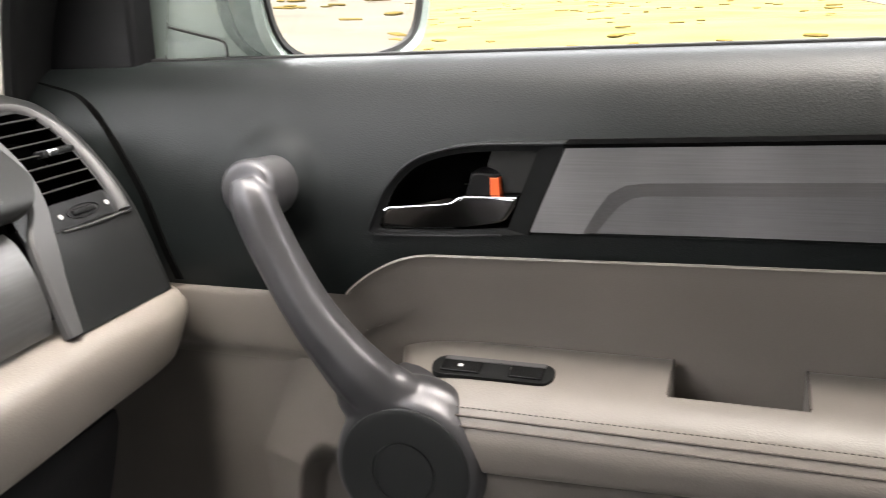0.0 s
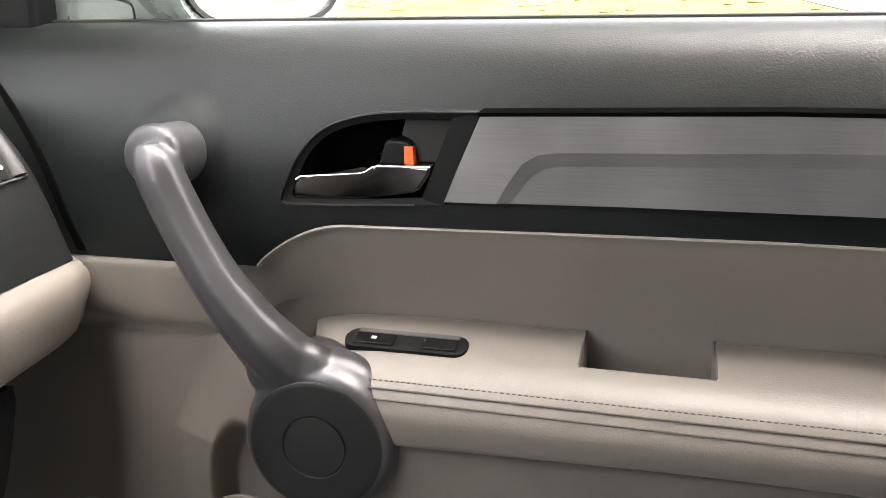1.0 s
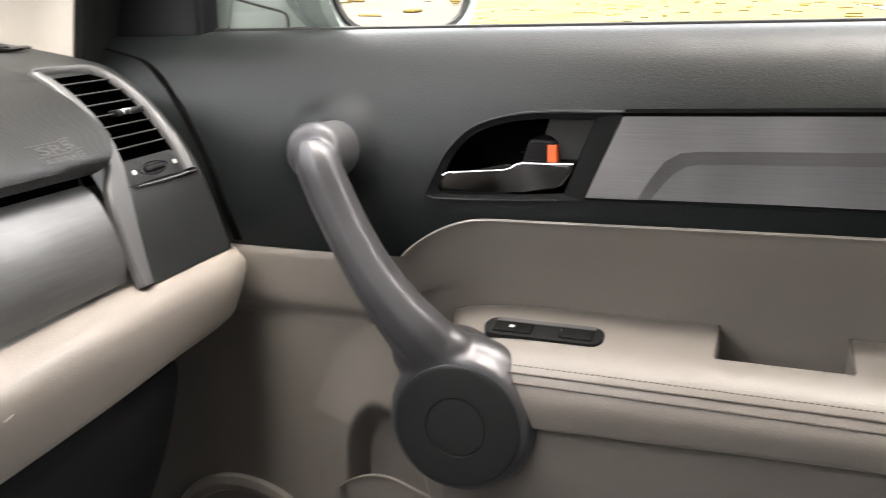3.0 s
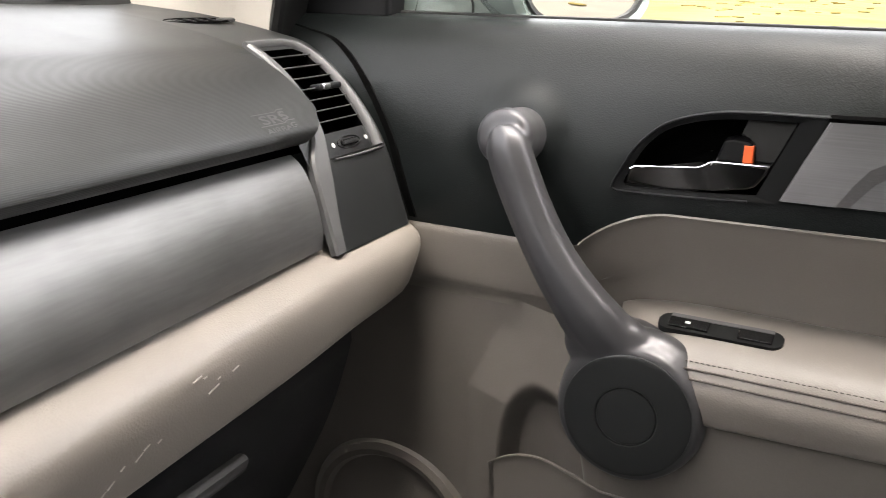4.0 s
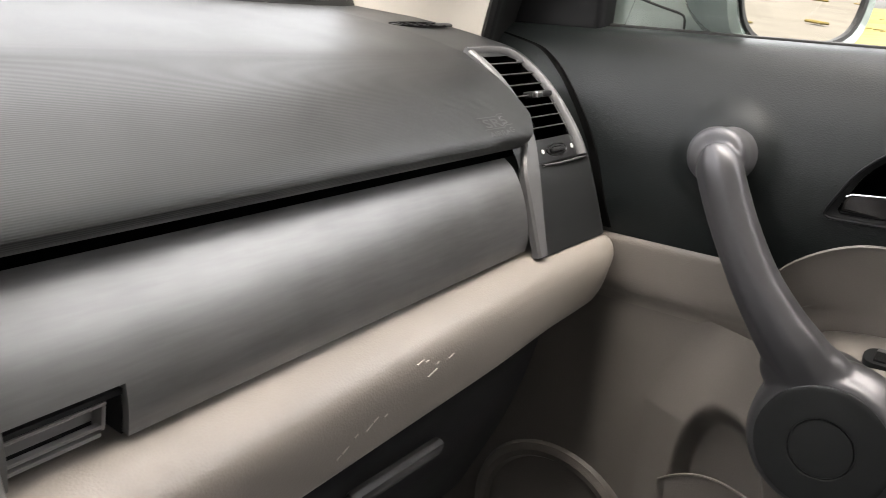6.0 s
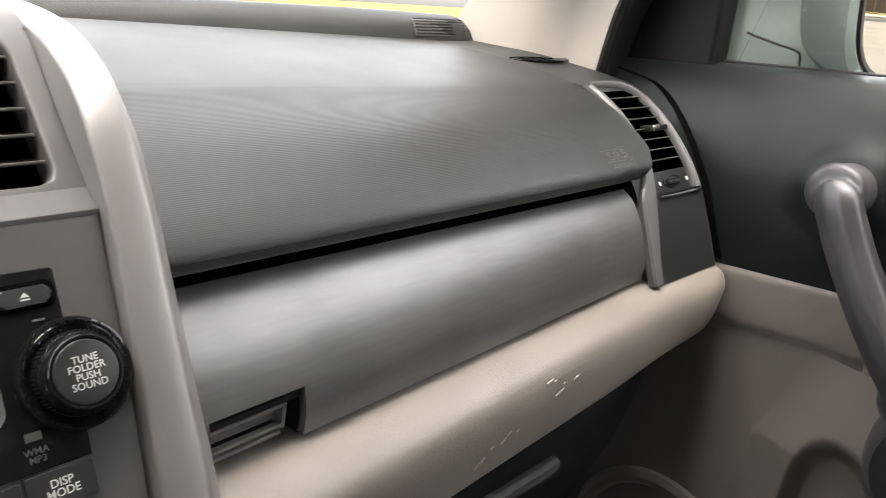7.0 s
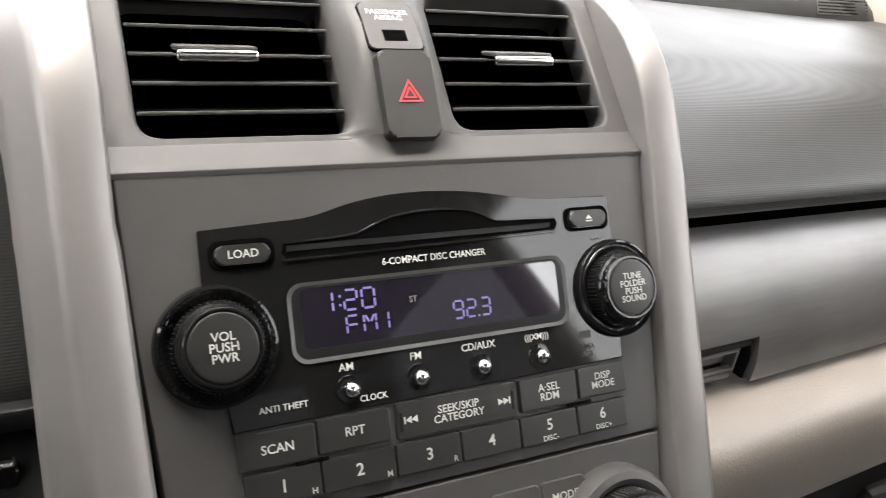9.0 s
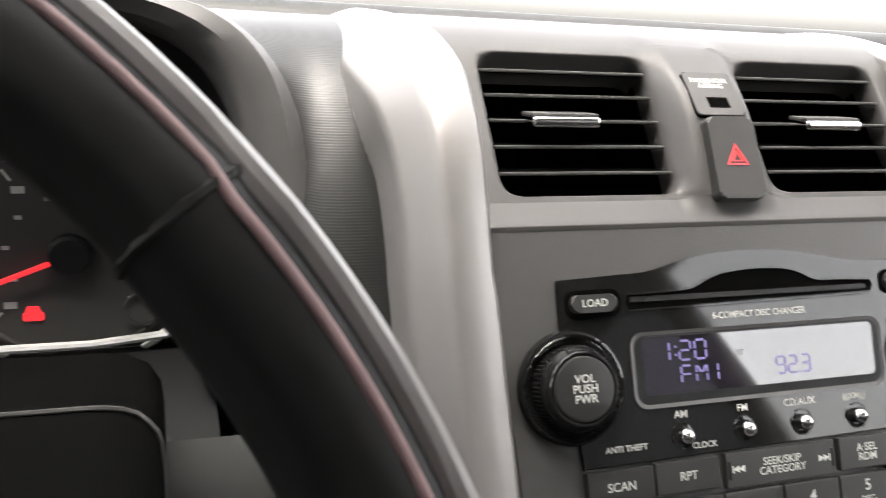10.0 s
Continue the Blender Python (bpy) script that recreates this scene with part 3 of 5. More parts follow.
part("thumb_wheel", shift(merge(block((0.025, 0.0050, 0.0050), (0, 0, 0.0005), 0.0018, 3), *[block((0.0009, 0.0056, 0.0054), (-0.0105 + 0.0021 * k, 0, 0.0005), 0.0003, 1) for k in range(11)]), Matrix.Translation(end_at(0.7055, 0.9660, 0.0020)) @ pose(0, 0, 0, 62, 0, 0)), BLACK, side_vent, "ribbed black thumb wheel")
for x in (0.6800, 0.7330):
    part("mark", shift(lathe([(0, 0.0006), (0.0022, 0.0006), (0.0022, 0)], 12), Matrix.Translation(end_at(x, 0.966, 0.0025)) @ pose(0, 0, 0, 62, 0, 0)), WHITE, side_vent)
for k in range(7):
    z = 1.0375 - 0.0088 * k
    a, b = end_at(0.680 - 0.0012 * max(0, k - 3), z, -0.001), end_at(0.744, z, -0.001)
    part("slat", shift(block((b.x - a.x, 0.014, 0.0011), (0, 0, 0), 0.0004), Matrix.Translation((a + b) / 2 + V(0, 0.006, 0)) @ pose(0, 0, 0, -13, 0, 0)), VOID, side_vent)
# Grey bars pick out the lit front edges of the slats.
part("slat_edge", merge(*[shift(block((0.062, 0.0011, 0.0011), (0, 0, 0), 0.0003), Matrix.Translation(end_at(0.711 - 0.0006 * max(0, k - 3), 1.0375 - 0.0088 * k, 0.0) + V(0, -0.0015, 0.0018))) for k in range(7)]), FRAME_GREY, side_vent)
tab_at = end_at(0.722, 1.0115, 0.002)
part("vent_tab", shift(block((0.036, 0.012, 0.0060), (0, 0, 0), 0.002), Matrix.Translation(tab_at) @ pose(0, 0, 0, -8, 0, 0)), BLACK, side_vent, "black vane tab with a chrome tip")
part("tab_tip", shift(block((0.011, 0.004, 0.0064), (0, 0, 0), 0.0015), Matrix.Translation(tab_at + V(-0.008, -0.006, 0.001)) @ pose(0, 0, 0, -8, 0, 0)), CHROME, side_vent)
# embossed airbag mark: raised letters that follow the pad
def pad_skin(x, z_from, along, proud):
    """A point on the pad at x, `along` metres up its skin from the height z_from."""
    line = smooth_line([(x, y + slide(x)[0], z + slide(x)[1]) for y, z in PAD[4:]], 160)
    k = min(range(2, 150), key=lambda n: abs(line[n].z - z_from))
    step = (line[k + 1] - line[k]).length
    k = max(1, min(157, k + along / step))
    a, b = line[int(k)], line[int(k) + 1]
    d = (b - a).normalized()
    return a.lerp(b, k - int(k)) + proud * V(0, -d.z, d.y)


# Paler than the pad, in place of the shading that shows the relief.
for words, size, up, wide_by in (("SRS", 0.0125, 0.0085, 1.45), ("AIRBAG", 0.0078, -0.0025, 1.12)):
    mark = lettering(words, size, Matrix(), CHARCOAL, dash, "emboss", wide_by)
    for v in mark.data.vertices:
        v.co = pad_skin(0.6060 + 1.45 * v.co.x - 0.10 * (v.co.y + up), 0.9945, v.co.y + up, 0.0007)
rules = bmesh.new()
for up in (-0.0070, 0.0028, 0.0150):
    rv = [[rules.verts.new(pad_skin(0.5810 + 0.050 * k / 12 - 0.10 * up, 0.9945, up + w, 0.0007)) for w in (0, 0.0009)] for k in range(13)]
    for a, b in zip(rv, rv[1:]):
        rules.faces.new((a[0], b[0], b[1], a[1]))
part("emboss_rule", rules, CHARCOAL, dash)
# door-side defroster slot on top
# A near-flat black dish, its dark in place of the outlet's depth.
defrost = part("defroster_vent", shift(lathe([(0.0, 0.0005), (0.031, 0.0005), (0.0335, 0.0018), (0.036, 0.0)], 32, 0.32), pose(0.712, 0.232, 1.0662, 8, 0, -20)), VOID, dash, "oval side window defroster outlet")
for k in range(4):
    part("slat", shift(block((0.0016, 0.015, 0.0016)), pose(0.694 + 0.012 * k, 0.2385 - 0.0042 * k, 1.0672, 8, 0, 10)), BLACK, defrost)
part("defroster_lip", shift(block((0.018, 0.007, 0.003), (0, 0, 0), 0.001), pose(0.742, 0.221, 1.0675, 8, 0, -20)), FRAME_GREY, dash)
# raised dark ledge along the foot of the windscreen, ending in a grille pod
LEDGE = [(0.341, 1.066), (0.345, 1.092), (0.353, 1.105), (0.370, 1.1105), (0.45, 1.108), (0.56, 1.090)]
ledge_rows = [[(x, y + 0.004 * abs(x), z - drop) for y, z in LEDGE] for x, drop in ((-0.76, 0.004), (-0.5, 0.001), (-0.2, 0.0), (0.1, 0.0), (0.4, 0.0), (0.60, 0.001), (0.70, 0.003))]
ledge_rows += [[(0.735 + 0.025 * k, y + 0.002 + 0.02 * k, z - 0.006 - 0.022 * k) for k_, (y, z) in enumerate(LEDGE)] for k in (0, 1, 1.6)]
ledge = part("windscreen_ledge", sheet(ledge_rows, 30, 60, 0.006, EYE), DASH, dash, "dark raised ledge under the windscreen")
def pod_line(x):
    """The front of the grille pod at x, from its foot to its top."""
    return smooth_line([(x, y - 0.0022 + 0.003 * (x - 0.64) / 0.1, z - 0.002) for y, z in ((0.347, 1.0865), (0.3505, 1.096), (0.355, 1.1030), (0.364, 1.1065))], 17)


grille = part("grille", sheet([pod_line(x) for x in (0.640, 0.69, 0.728)], 12, 12, 0.002, EYE), CHARCOAL, ledge, "fine dark speaker grille")
holes = []
for a in range(26):
    for b in range(8):
        line = pod_line(0.6425 + 0.0032 * (a + 0.5 * (b % 2)))
        p, d = line[1 + 2 * b], (line[2 + 2 * b] - line[2 * b]).normalized()
        m = Matrix(((1, 0, 0, p.x), (0, d.y, -d.z, p.y - 0.0004), (0, d.z, d.y, p.z + 0.0003), (0, 0, 0, 1)))
        holes.append(shift(prism([(0.00105 * math.cos(radians(60 * c)), 0.00105 * math.sin(radians(60 * c))) for c in range(6)], 0.0, 0.0004), m))
tagged(part("mesh_holes", merge(*holes), VOID, grille), kind="stuff")
part("top_cover", sheet([[(x, y, z) for y, z in ((0.345, 1.072), (0.42, 1.072), (0.55, 1.065), (0.74, 1.05))] for x in (-0.80, 0.0, 0.80)], 8, 8, 0.006, EYE), DASH, dash)

# ---- the centre stack: a face that leans back, 23 degrees off upright ----
LEAN_A = math.atan(0.42)
SA, CA = math.sin(LEAN_A), math.cos(LEAN_A)
STK = Matrix(((1, 0, 0, 0), (0, SA, -CA, 0), (0, CA, SA, 1.03), (0, 0, 0, 1)))  # x across, y up the face, z out of it
MM = 0.001


def mm(pts):
    return [(x * MM, -v * MM) for x, v in pts]


def face(bm):
    return shift(bm, STK)


stack = thing("centre_stack", (0, 0.05, 0.60), "charcoal centre stack between two satin silver pillars", "centre console")
# the lower seam narrows toward the floor
panel_out = mm([(-116, 0.6), (-113, 60), (-108.5, 128), (108.5, 128), (113, 60), (116, 0.6)])
part("panel", face(prism(panel_out, -0.012, 0.0, 0.0008)), CHARCOAL, stack, "charcoal grained fascia panel")
part("climate_panel", face(prism(mm([(-108, 129.4), (-101, 215), (-60, 330), (60, 330), (101, 215), (108, 129.4)]), -0.012, 0.0, 0.0008)), CHARCOAL, stack)
part("core", face(merge(block((0.225, 0.33, 0.05), (0, -0.165, -0.04)), block((0.20, 0.04, 0.03), (0, 0.0, -0.045)))), VOID, stack)


def pillar_strip(side):
    """A silver pillar: up the face, over the top and away along the dash."""
    way = [(-0.205, 0.66), (-0.105, 0.80), (-0.046, 0.93), (-0.004, 1.03), (0.013, 1.064), (0.036, 1.086), (0.072, 1.0985), (0.13, 1.1035), (0.20, 1.096), (0.24, 1.080)]
    inner = [0.092, 0.104, 0.1125, 0.1168, 0.1170, 0.1170, 0.118, 0.121, 0.126, 0.130]
    outer = [0.130, 0.142, 0.1460, 0.1475, 0.1475, 0.148, 0.149, 0.150, 0.149, 0.146]
    if side < 0:
        outer = [0.130, 0.142, 0.1460, 0.1480, 0.1500, 0.1545, 0.1590, 0.162, 0.160, 0.155]
    c = smooth_line([(0, y, z) for y, z in way], 70)
    rows = []
    for k, p in enumerate(c):
        d = (c[min(k + 1, 69)] - c[max(k - 1, 0)]).normalized()
        n = V(0, -d.z, d.y)
        near = min(range(len(way) - 1), key=lambda j: ((V(0, *way[j]) + V(0, *way[j + 1])) / 2 - p).length)
        a, b = V(0, *way[near]), V(0, *way[near + 1])
        f = max(0.0, min(1.0, (p - a).dot(b - a) / (b - a).length_squared))
        xi, xo = inner[near] + f * (inner[near + 1] - inner[near]), outer[near] + f * (outer[near + 1] - outer[near])
        w = xo - xi
        row = [(xi, -0.034), (xi, 0.001), (xi + 0.002, 0.0030), (xi + 0.28 * w, 0.0044), (xi + 0.50 * w, 0.0050), (xi + 0.58 * w, 0.0040), (xi + 0.66 * w, 0.0010), (xo - 0.003, -0.0120), (xo, -0.0160), (xo, -0.060)]
        rows.append([V(side * x, p.y, p.z) + h * n for x, h in row])
    return grid(rows)


part("side_pillar", pillar_strip(1), SILVER, stack, "satin silver curved pillar", sharp=50)
part("side_pillar", pillar_strip(-1), SILVER, stack, "satin silver curved pillar", sharp=50)

# ledge, vent face and the spine with the hazard switch
LA = radians(40)
VNT = Matrix(((1, 0, 0, 0), (0, math.sin(LA), -math.cos(LA), 0.014), (0, math.cos(LA), math.sin(LA), 1.042), (0, 0, 0, 1)))


def vface(bm):
    return shift(bm, VNT)


# one moulded fascia: a sloping ledge, the vent face with two openings, a raised spine between them and the rounded hood
FACE_LINE = smooth_line([(0, 0.0102, 1.0375), (0, 0.0270, 1.0575), (0, 0.0440, 1.0778), (0, 0.0560, 1.0918), (0, 0.0640, 1.0975), (0, 0.0760, 1.1020), (0, 0.0950, 1.1050), (0, 0.13, 1.1070), (0, 0.20, 1.1045), (0, 0.345, 1.1010)], 400)
FACE_FAR = [0.0]
for p, q in zip(FACE_LINE, FACE_LINE[1:]):
    FACE_FAR.append(FACE_FAR[-1] + (q - p).length)


def spine_rise(u, v):
    """How far the spine stands out of the vent face."""
    along = ((-0.006, 0.0045), (0.0115, 0.0082), (0.030, 0.0108), (0.045, 0.0098), (0.062, 0.0048), (0.080, 0.0012), (0.095, 0.0))
    h = along[0][1]
    for (va, ha), (vb, hb) in zip(along, along[1:]):
        if v > va:
            h = ha + (hb - ha) * min(1.0, (v - va) / (vb - va))
    t = max(0.0, min(1.0, (0.0240 - abs(u)) / 0.0095))
    return h * t * t * (3 - 2 * t)


def on_face(u, v, h=0.0, spine=True):
    """A point of the fascia: u across, v up its curve from the vent's foot, h out of it."""
    goal = v + 0.0058
    k = max(0, min(398, int(goal / FACE_FAR[-1] * 399)))
    while k < 398 and FACE_FAR[k + 1] < goal:
        k += 1
    while k > 0 and FACE_FAR[k] > goal:
        k -= 1
    a, b = FACE_LINE[k], FACE_LINE[k + 1]
    d = (b - a).normalized()
    p = a + d * (goal - FACE_FAR[k])
    h += spine_rise(u, v) if spine else 0.0
    return V(u, p.y - d.z * h, p.z + d.y * h)


def opening_rings(x0, x1, y0, y1, r, big, n=8, m=10):
    """Matching outlines: a rounded opening, and the rectangle `big` round it."""
    inner, outer = [], []
    for cx, cy, a in ((x1 - r, y1 - r, 0), (x0 + r, y1 - r, 90), (x0 + r, y0 + r, 180), (x1 - r, y0 + r, 270)):
        bx, by = big[1] if a in (0, 270) else big[0], big[3] if a in (0, 90) else big[2]
        ends = ((bx, cy), (bx, by), (cx, by)) if a in (0, 180) else ((cx, by), (bx, by), (bx, cy))
        for k in range(n + 1):
            f = k / (n / 2)
            p, q = (ends[0], ends[1]) if f <= 1 else (ends[1], ends[2])
            f = f if f <= 1 else f - 1
            inner.append((cx + r * math.cos(radians(a + 90 * k / n)), cy + r * math.sin(radians(a + 90 * k / n))))
            outer.append((p[0] + (q[0] - p[0]) * f, p[1] + (q[1] - p[1]) * f))
    full_i, full_o = [], []
    for k in range(len(inner)):
        full_i.append(inner[k])
        full_o.append(outer[k])
        if k % (n + 1) == n:
            a, b, c, d = inner[k], inner[(k + 1) % len(inner)], outer[k], outer[(k + 1) % len(inner)]
            for j in range(1, m):
                full_i.append((a[0] + (b[0] - a[0]) * j / m, a[1] + (b[1] - a[1]) * j / m))
                full_o.append((c[0] + (d[0] - c[0]) * j / m, c[1] + (d[1] - c[1]) * j / m))
    return full_i, full_o


VENTS = {1: (0.0262, 0.1058), -1: (-0.1045, -0.0232)}
V_LOW, V_TOP = -0.0028, 0.0675
face_parts = []
for side, (xa, xb) in VENTS.items():
    ring_in, ring_out = opening_rings(xa, xb, V_LOW, V_TOP, 0.0090, (0.0, 0.1168, -0.0058, 0.0750) if side > 0 else (-0.1168, 0.0, -0.0058, 0.0750))
    rows = []
    for f, h in ((0, -0.0200), (0, -0.0050), (0.015, -0.0026), (0.05, -0.0010), (0.10, -0.0002), (0.17, 0.0), (0.26, 0), (0.36, 0), (0.48, 0), (0.60, 0), (0.72, 0), (0.86, 0), (1.0, 0)):
        rows.append([on_face(a[0] + (b[0] - a[0]) * f, a[1] + (b[1] - a[1]) * f, h, f > 0) for a, b in zip(ring_in, ring_out)])
    face_parts.append(grid(rows, closed=True))
over = [[on_face(u, v) for v in (0.0750, 0.079, 0.084, 0.090, 0.100, 0.115, 0.135, 0.17, 0.22, 0.29)] for u in [-0.128 + 0.256 * k / 64 for k in range(65)]]
face_parts.append(grid(over))
fascia_bm = merge(*face_parts)
bmesh.ops.recalc_face_normals(fascia_bm, faces=fascia_bm.faces)
part("vent_fascia", fascia_bm, FRAME_GREY, stack, "satin grey moulded vent fascia with a raised spine", sharp=70)
ledge_rows2 = []
for u in [-0.1165 + 0.233 * k / 80 for k in range(81)]:
    t = max(0.0, min(1.0, (0.0275 - abs(u)) / 0.0120))
    lift = 0.0045 * t * t * (3 - 2 * t)
    ledge_rows2.append([V(u, -0.0008, 1.0285), V(u, -0.0008, 1.0303)] + [V(u, -0.0004 + 0.0106 * f - 0.70 * lift * f * f, 1.0308 + 0.0067 * f + 0.60 * lift * f * f) for f in (0, 0.15, 0.35, 0.55, 0.75, 0.9, 1.0)])
part("ledge", grid(ledge_rows2), FRAME_GREY, stack, "satin grey sloping ledge under the vents", sharp=50)
for side, (xa, xb) in VENTS.items():
    mid, wide_v, high_v = (xa + xb) / 2, xb - xa, V_TOP - V_LOW
    vm = (V_LOW + V_TOP) / 2
    # Box, slats and vanes share the deep black that darkens the vent's inside.
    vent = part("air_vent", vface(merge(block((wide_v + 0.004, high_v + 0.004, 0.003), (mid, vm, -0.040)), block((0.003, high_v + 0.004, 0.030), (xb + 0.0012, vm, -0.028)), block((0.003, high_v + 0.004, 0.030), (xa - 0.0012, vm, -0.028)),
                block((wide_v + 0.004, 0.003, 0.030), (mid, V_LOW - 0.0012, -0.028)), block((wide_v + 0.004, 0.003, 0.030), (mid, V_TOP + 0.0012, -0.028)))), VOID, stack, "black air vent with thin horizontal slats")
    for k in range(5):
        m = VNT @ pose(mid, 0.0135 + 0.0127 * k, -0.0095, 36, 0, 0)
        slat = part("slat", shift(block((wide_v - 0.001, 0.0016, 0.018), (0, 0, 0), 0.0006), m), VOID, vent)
        # Paler bar on each slat's front stands for the light it catches.
        part("slat_edge", shift(block((wide_v - 0.001, 0.0015, 0.0016), (0, 0.0002, 0.0088), 0.0005), m), FRAME_GREY, slat, "grey front edge standing for caught light")
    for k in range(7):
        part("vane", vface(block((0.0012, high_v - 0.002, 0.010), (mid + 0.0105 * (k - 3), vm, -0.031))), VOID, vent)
    tab = VNT @ pose(mid + (-0.0085 if side < 0 else 0.0), 0.0325, 0.0000, 36, 0, 0)
    part("vent_tab", shift(block((0.0315, 0.0046, 0.015), (0, 0, 0), 0.0016, 3), tab), CHROME, vent, "chrome vane tab")
    part("tab_top", shift(block((0.0305, 0.002, 0.013), (0, 0.0027, -0.001), 0.0008), tab), FRAME_GREY, vent)

# hazard switch and lamp on the spine
hz = STK @ pose(0, 0.0275, -0.0020, -7, 0, 0)
hazard = part("hazard_switch", shift(prism(rounded(-0.0118, 0.0118, -0.0185, 0.0185, 0.0030, 8), -0.008, 0.0032, 0.0014, 4), hz), SMOOTH_CHARCOAL, stack, "charcoal hazard button with a red triangle")


def triangle(r, t):
    o = [(r * math.cos(radians(90 + 120 * k)), r * math.sin(radians(90 + 120 * k))) for k in range(3)]
    i = [(x * (1 - t), y * (1 - t)) for x, y in o]
    return frame_ring(o, i, 0.0, 0.0002)


part("triangle", shift(merge(triangle(0.0064, 0.22), triangle(0.0034, 0.34)), hz @ pose(0, -0.0005, 0.0033)), RED, hazard, "red outlined triangle")
foot_p, head_p = on_face(0, 0.0290, 0.0), on_face(0, 0.0530, 0.0)
up_p = (head_p - foot_p).normalized()
mid_p = (foot_p + head_p) / 2
lamp_m = Matrix(((1, 0, 0, 0), (0, up_p.y, -up_p.z, mid_p.y), (0, up_p.z, up_p.y, mid_p.z), (0, 0, 0, 1)))
airbag_lamp = part("airbag_indicator", shift(prism(rounded(-0.0122, 0.0122, -0.012, 0.0125, 0.0022, 6), -0.004, 0.0016, 0.0006), lamp_m), FRAME_GREY, stack, "grey passenger airbag lamp with white lettering")
part("lamp_gap", shift(frame_ring(rounded(-0.0127, 0.0127, -0.0125, 0.0130, 0.0026, 6), rounded(-0.0122, 0.0122, -0.012, 0.0125, 0.0022, 6), -0.002, 0.0011), lamp_m), VOID, airbag_lamp)
lettering("PASSENGER\nAIRBAG", 0.0037, lamp_m @ pose(0, 0.0060, 0.0018), WHITE, airbag_lamp)
part("lamp_window", shift(block((0.0105, 0.0058, 0.0006), (0.0005, -0.0050, 0.0016), 0.0002), lamp_m), VOID, airbag_lamp)

# ---- the radio ----
radio = thing("car_radio", (0, -0.02, 0.93), "gloss black car radio with a lit violet display and twin knobs", "car radio")
arch = smooth_line([(-62, 20.2, 0), (-48, 19.3, 0), (-30, 14.9, 0), (-13, 12.7, 0), (5, 12.4, 0), (24, 13.8, 0), (42, 16.8, 0), (54, 18.8, 0)], 22)
outline = [(-90, 22.0), (-89.4, 21.4)] + [(p.x, p.y) for p in arch] + [(91.5, 19.2), (93.3, 20.6), (92.6, 60), (91.6, 93.0), (-84.5, 95.0), (-86, 75), (-90, 40)]
part("faceplate", face(prism(mm(outline), -0.004, 0.0012, 0.0006)), PIANO, radio, "gloss black faceplate", sharp=25)
# disc slot: a dark mouth under an arched brow, lip below
slot_arch = smooth_line([(-59, 28.4, 0), (-45, 28.2, 0), (-30, 27.2, 0), (-23, 24.4, 0), (-14, 21.6, 0), (2, 20.2, 0), (18, 21.0, 0), (27, 23.6, 0), (33, 26.3, 0), (48, 26.9, 0), (63, 27.6, 0)], 34)
mouth = [(p.x, p.y) for p in slot_arch] + [(64, 30), (62.5, 32.6), (-58.5, 34.4), (-60, 32)]
disc_slot = part("disc_slot", face(prism(mm(mouth), 0.0002, 0.00145)), VOID, radio, "black disc slot under an arched brow")
brow = [(p.x, p.y) for p in slot_arch]
part("brow_edge", face(tube([(x * MM, -v * MM, 0.0016) for x, v in brow], 0.00045, 6)), PIANO, disc_slot)
part("slot_lip", face(tube([(-0.060, -0.0350, 0.0015), (0.0, -0.0343, 0.0015), (0.063, -0.0334, 0.0015)], 0.0006, 6, 12)), PIANO, disc_slot)
part("disc_flap", face(block((0.118, 0.0022, 0.0006), (0.001, -0.0305, 0.0014))), BLACK, disc_slot)


def pill(name, x, v, w, h, words, label, size=0.0042):
    key = part(name, face(prism([(px + x * MM, py - v * MM) for px, py in rounded(-w / 2, w / 2, -h / 2, h / 2, h * 0.45)], 0.001, 0.0034, 0.001, 3)), KEY, radio, label)
    part("key_well", face(frame_ring([(px + x * MM, py - v * MM) for px, py in rounded(-w / 2 - 0.0018, w / 2 + 0.0018, -h / 2 - 0.0018, h / 2 + 0.0018, h * 0.55)],
                                    [(px + x * MM, py - v * MM) for px, py in rounded(-w / 2 - 0.0004, w / 2 + 0.0004, -h / 2 - 0.0004, h / 2 + 0.0004, h * 0.48)], 0.0008, 0.0018)), VOID, key)
    if words:
        lettering(words, size, STK @ pose(x * MM, -v * MM, 0.0036), WHITE, key)
    return key


pill("load_button", -74.8, 31.1, 0.0205, 0.0072, "LOAD", "black load button with white lettering")
eject = pill("eject_button", 79.8, 29.0, 0.0200, 0.0070, "", "black eject button with a white arrow")
part("arrow", face(merge(prism(mm([(78.2, 29.3), (81.6, 29.3), (79.9, 27.5)]), 0.0034, 0.0036), prism(mm([(78.2, 30.5), (81.6, 30.5), (81.6, 29.9), (78.2, 29.9)]), 0.0034, 0.0036))), WHITE, eject)
lettering("6-COMPACT DISC CHANGER", 0.00385, STK @ pose(0.003, -0.0392, 0.0014), WHITE, radio, squeeze=0.93)
part("small_mark", face(block((0.0045, 0.0009, 0.0002), (0.0835, -0.0385, 0.0014))), FRAME_GREY, radio)

# display
disp_out = mm([(p[0] / MM, -p[1] / MM) for p in rounded(-0.0600, 0.0650, -0.0742, -0.0438, 0.006)])
disp_mid = mm([(p[0] / MM, -p[1] / MM) for p in rounded(-0.0585, 0.0635, -0.0726, -0.0452, 0.005)])
disp_in = mm([(p[0] / MM, -p[1] / MM) for p in rounded(-0.0548, 0.0606, -0.0690, -0.0462, 0.0025)])
display = part("display", face(prism(disp_in, 0.0010, 0.0014)), SCREEN, radio, "dark display window with lit violet digits")
part("bezel_lip", face(frame_ring(disp_out, disp_mid, 0.0006, 0.0019, 0.0004)), SILVER_MID, display, "thin bright bezel line")
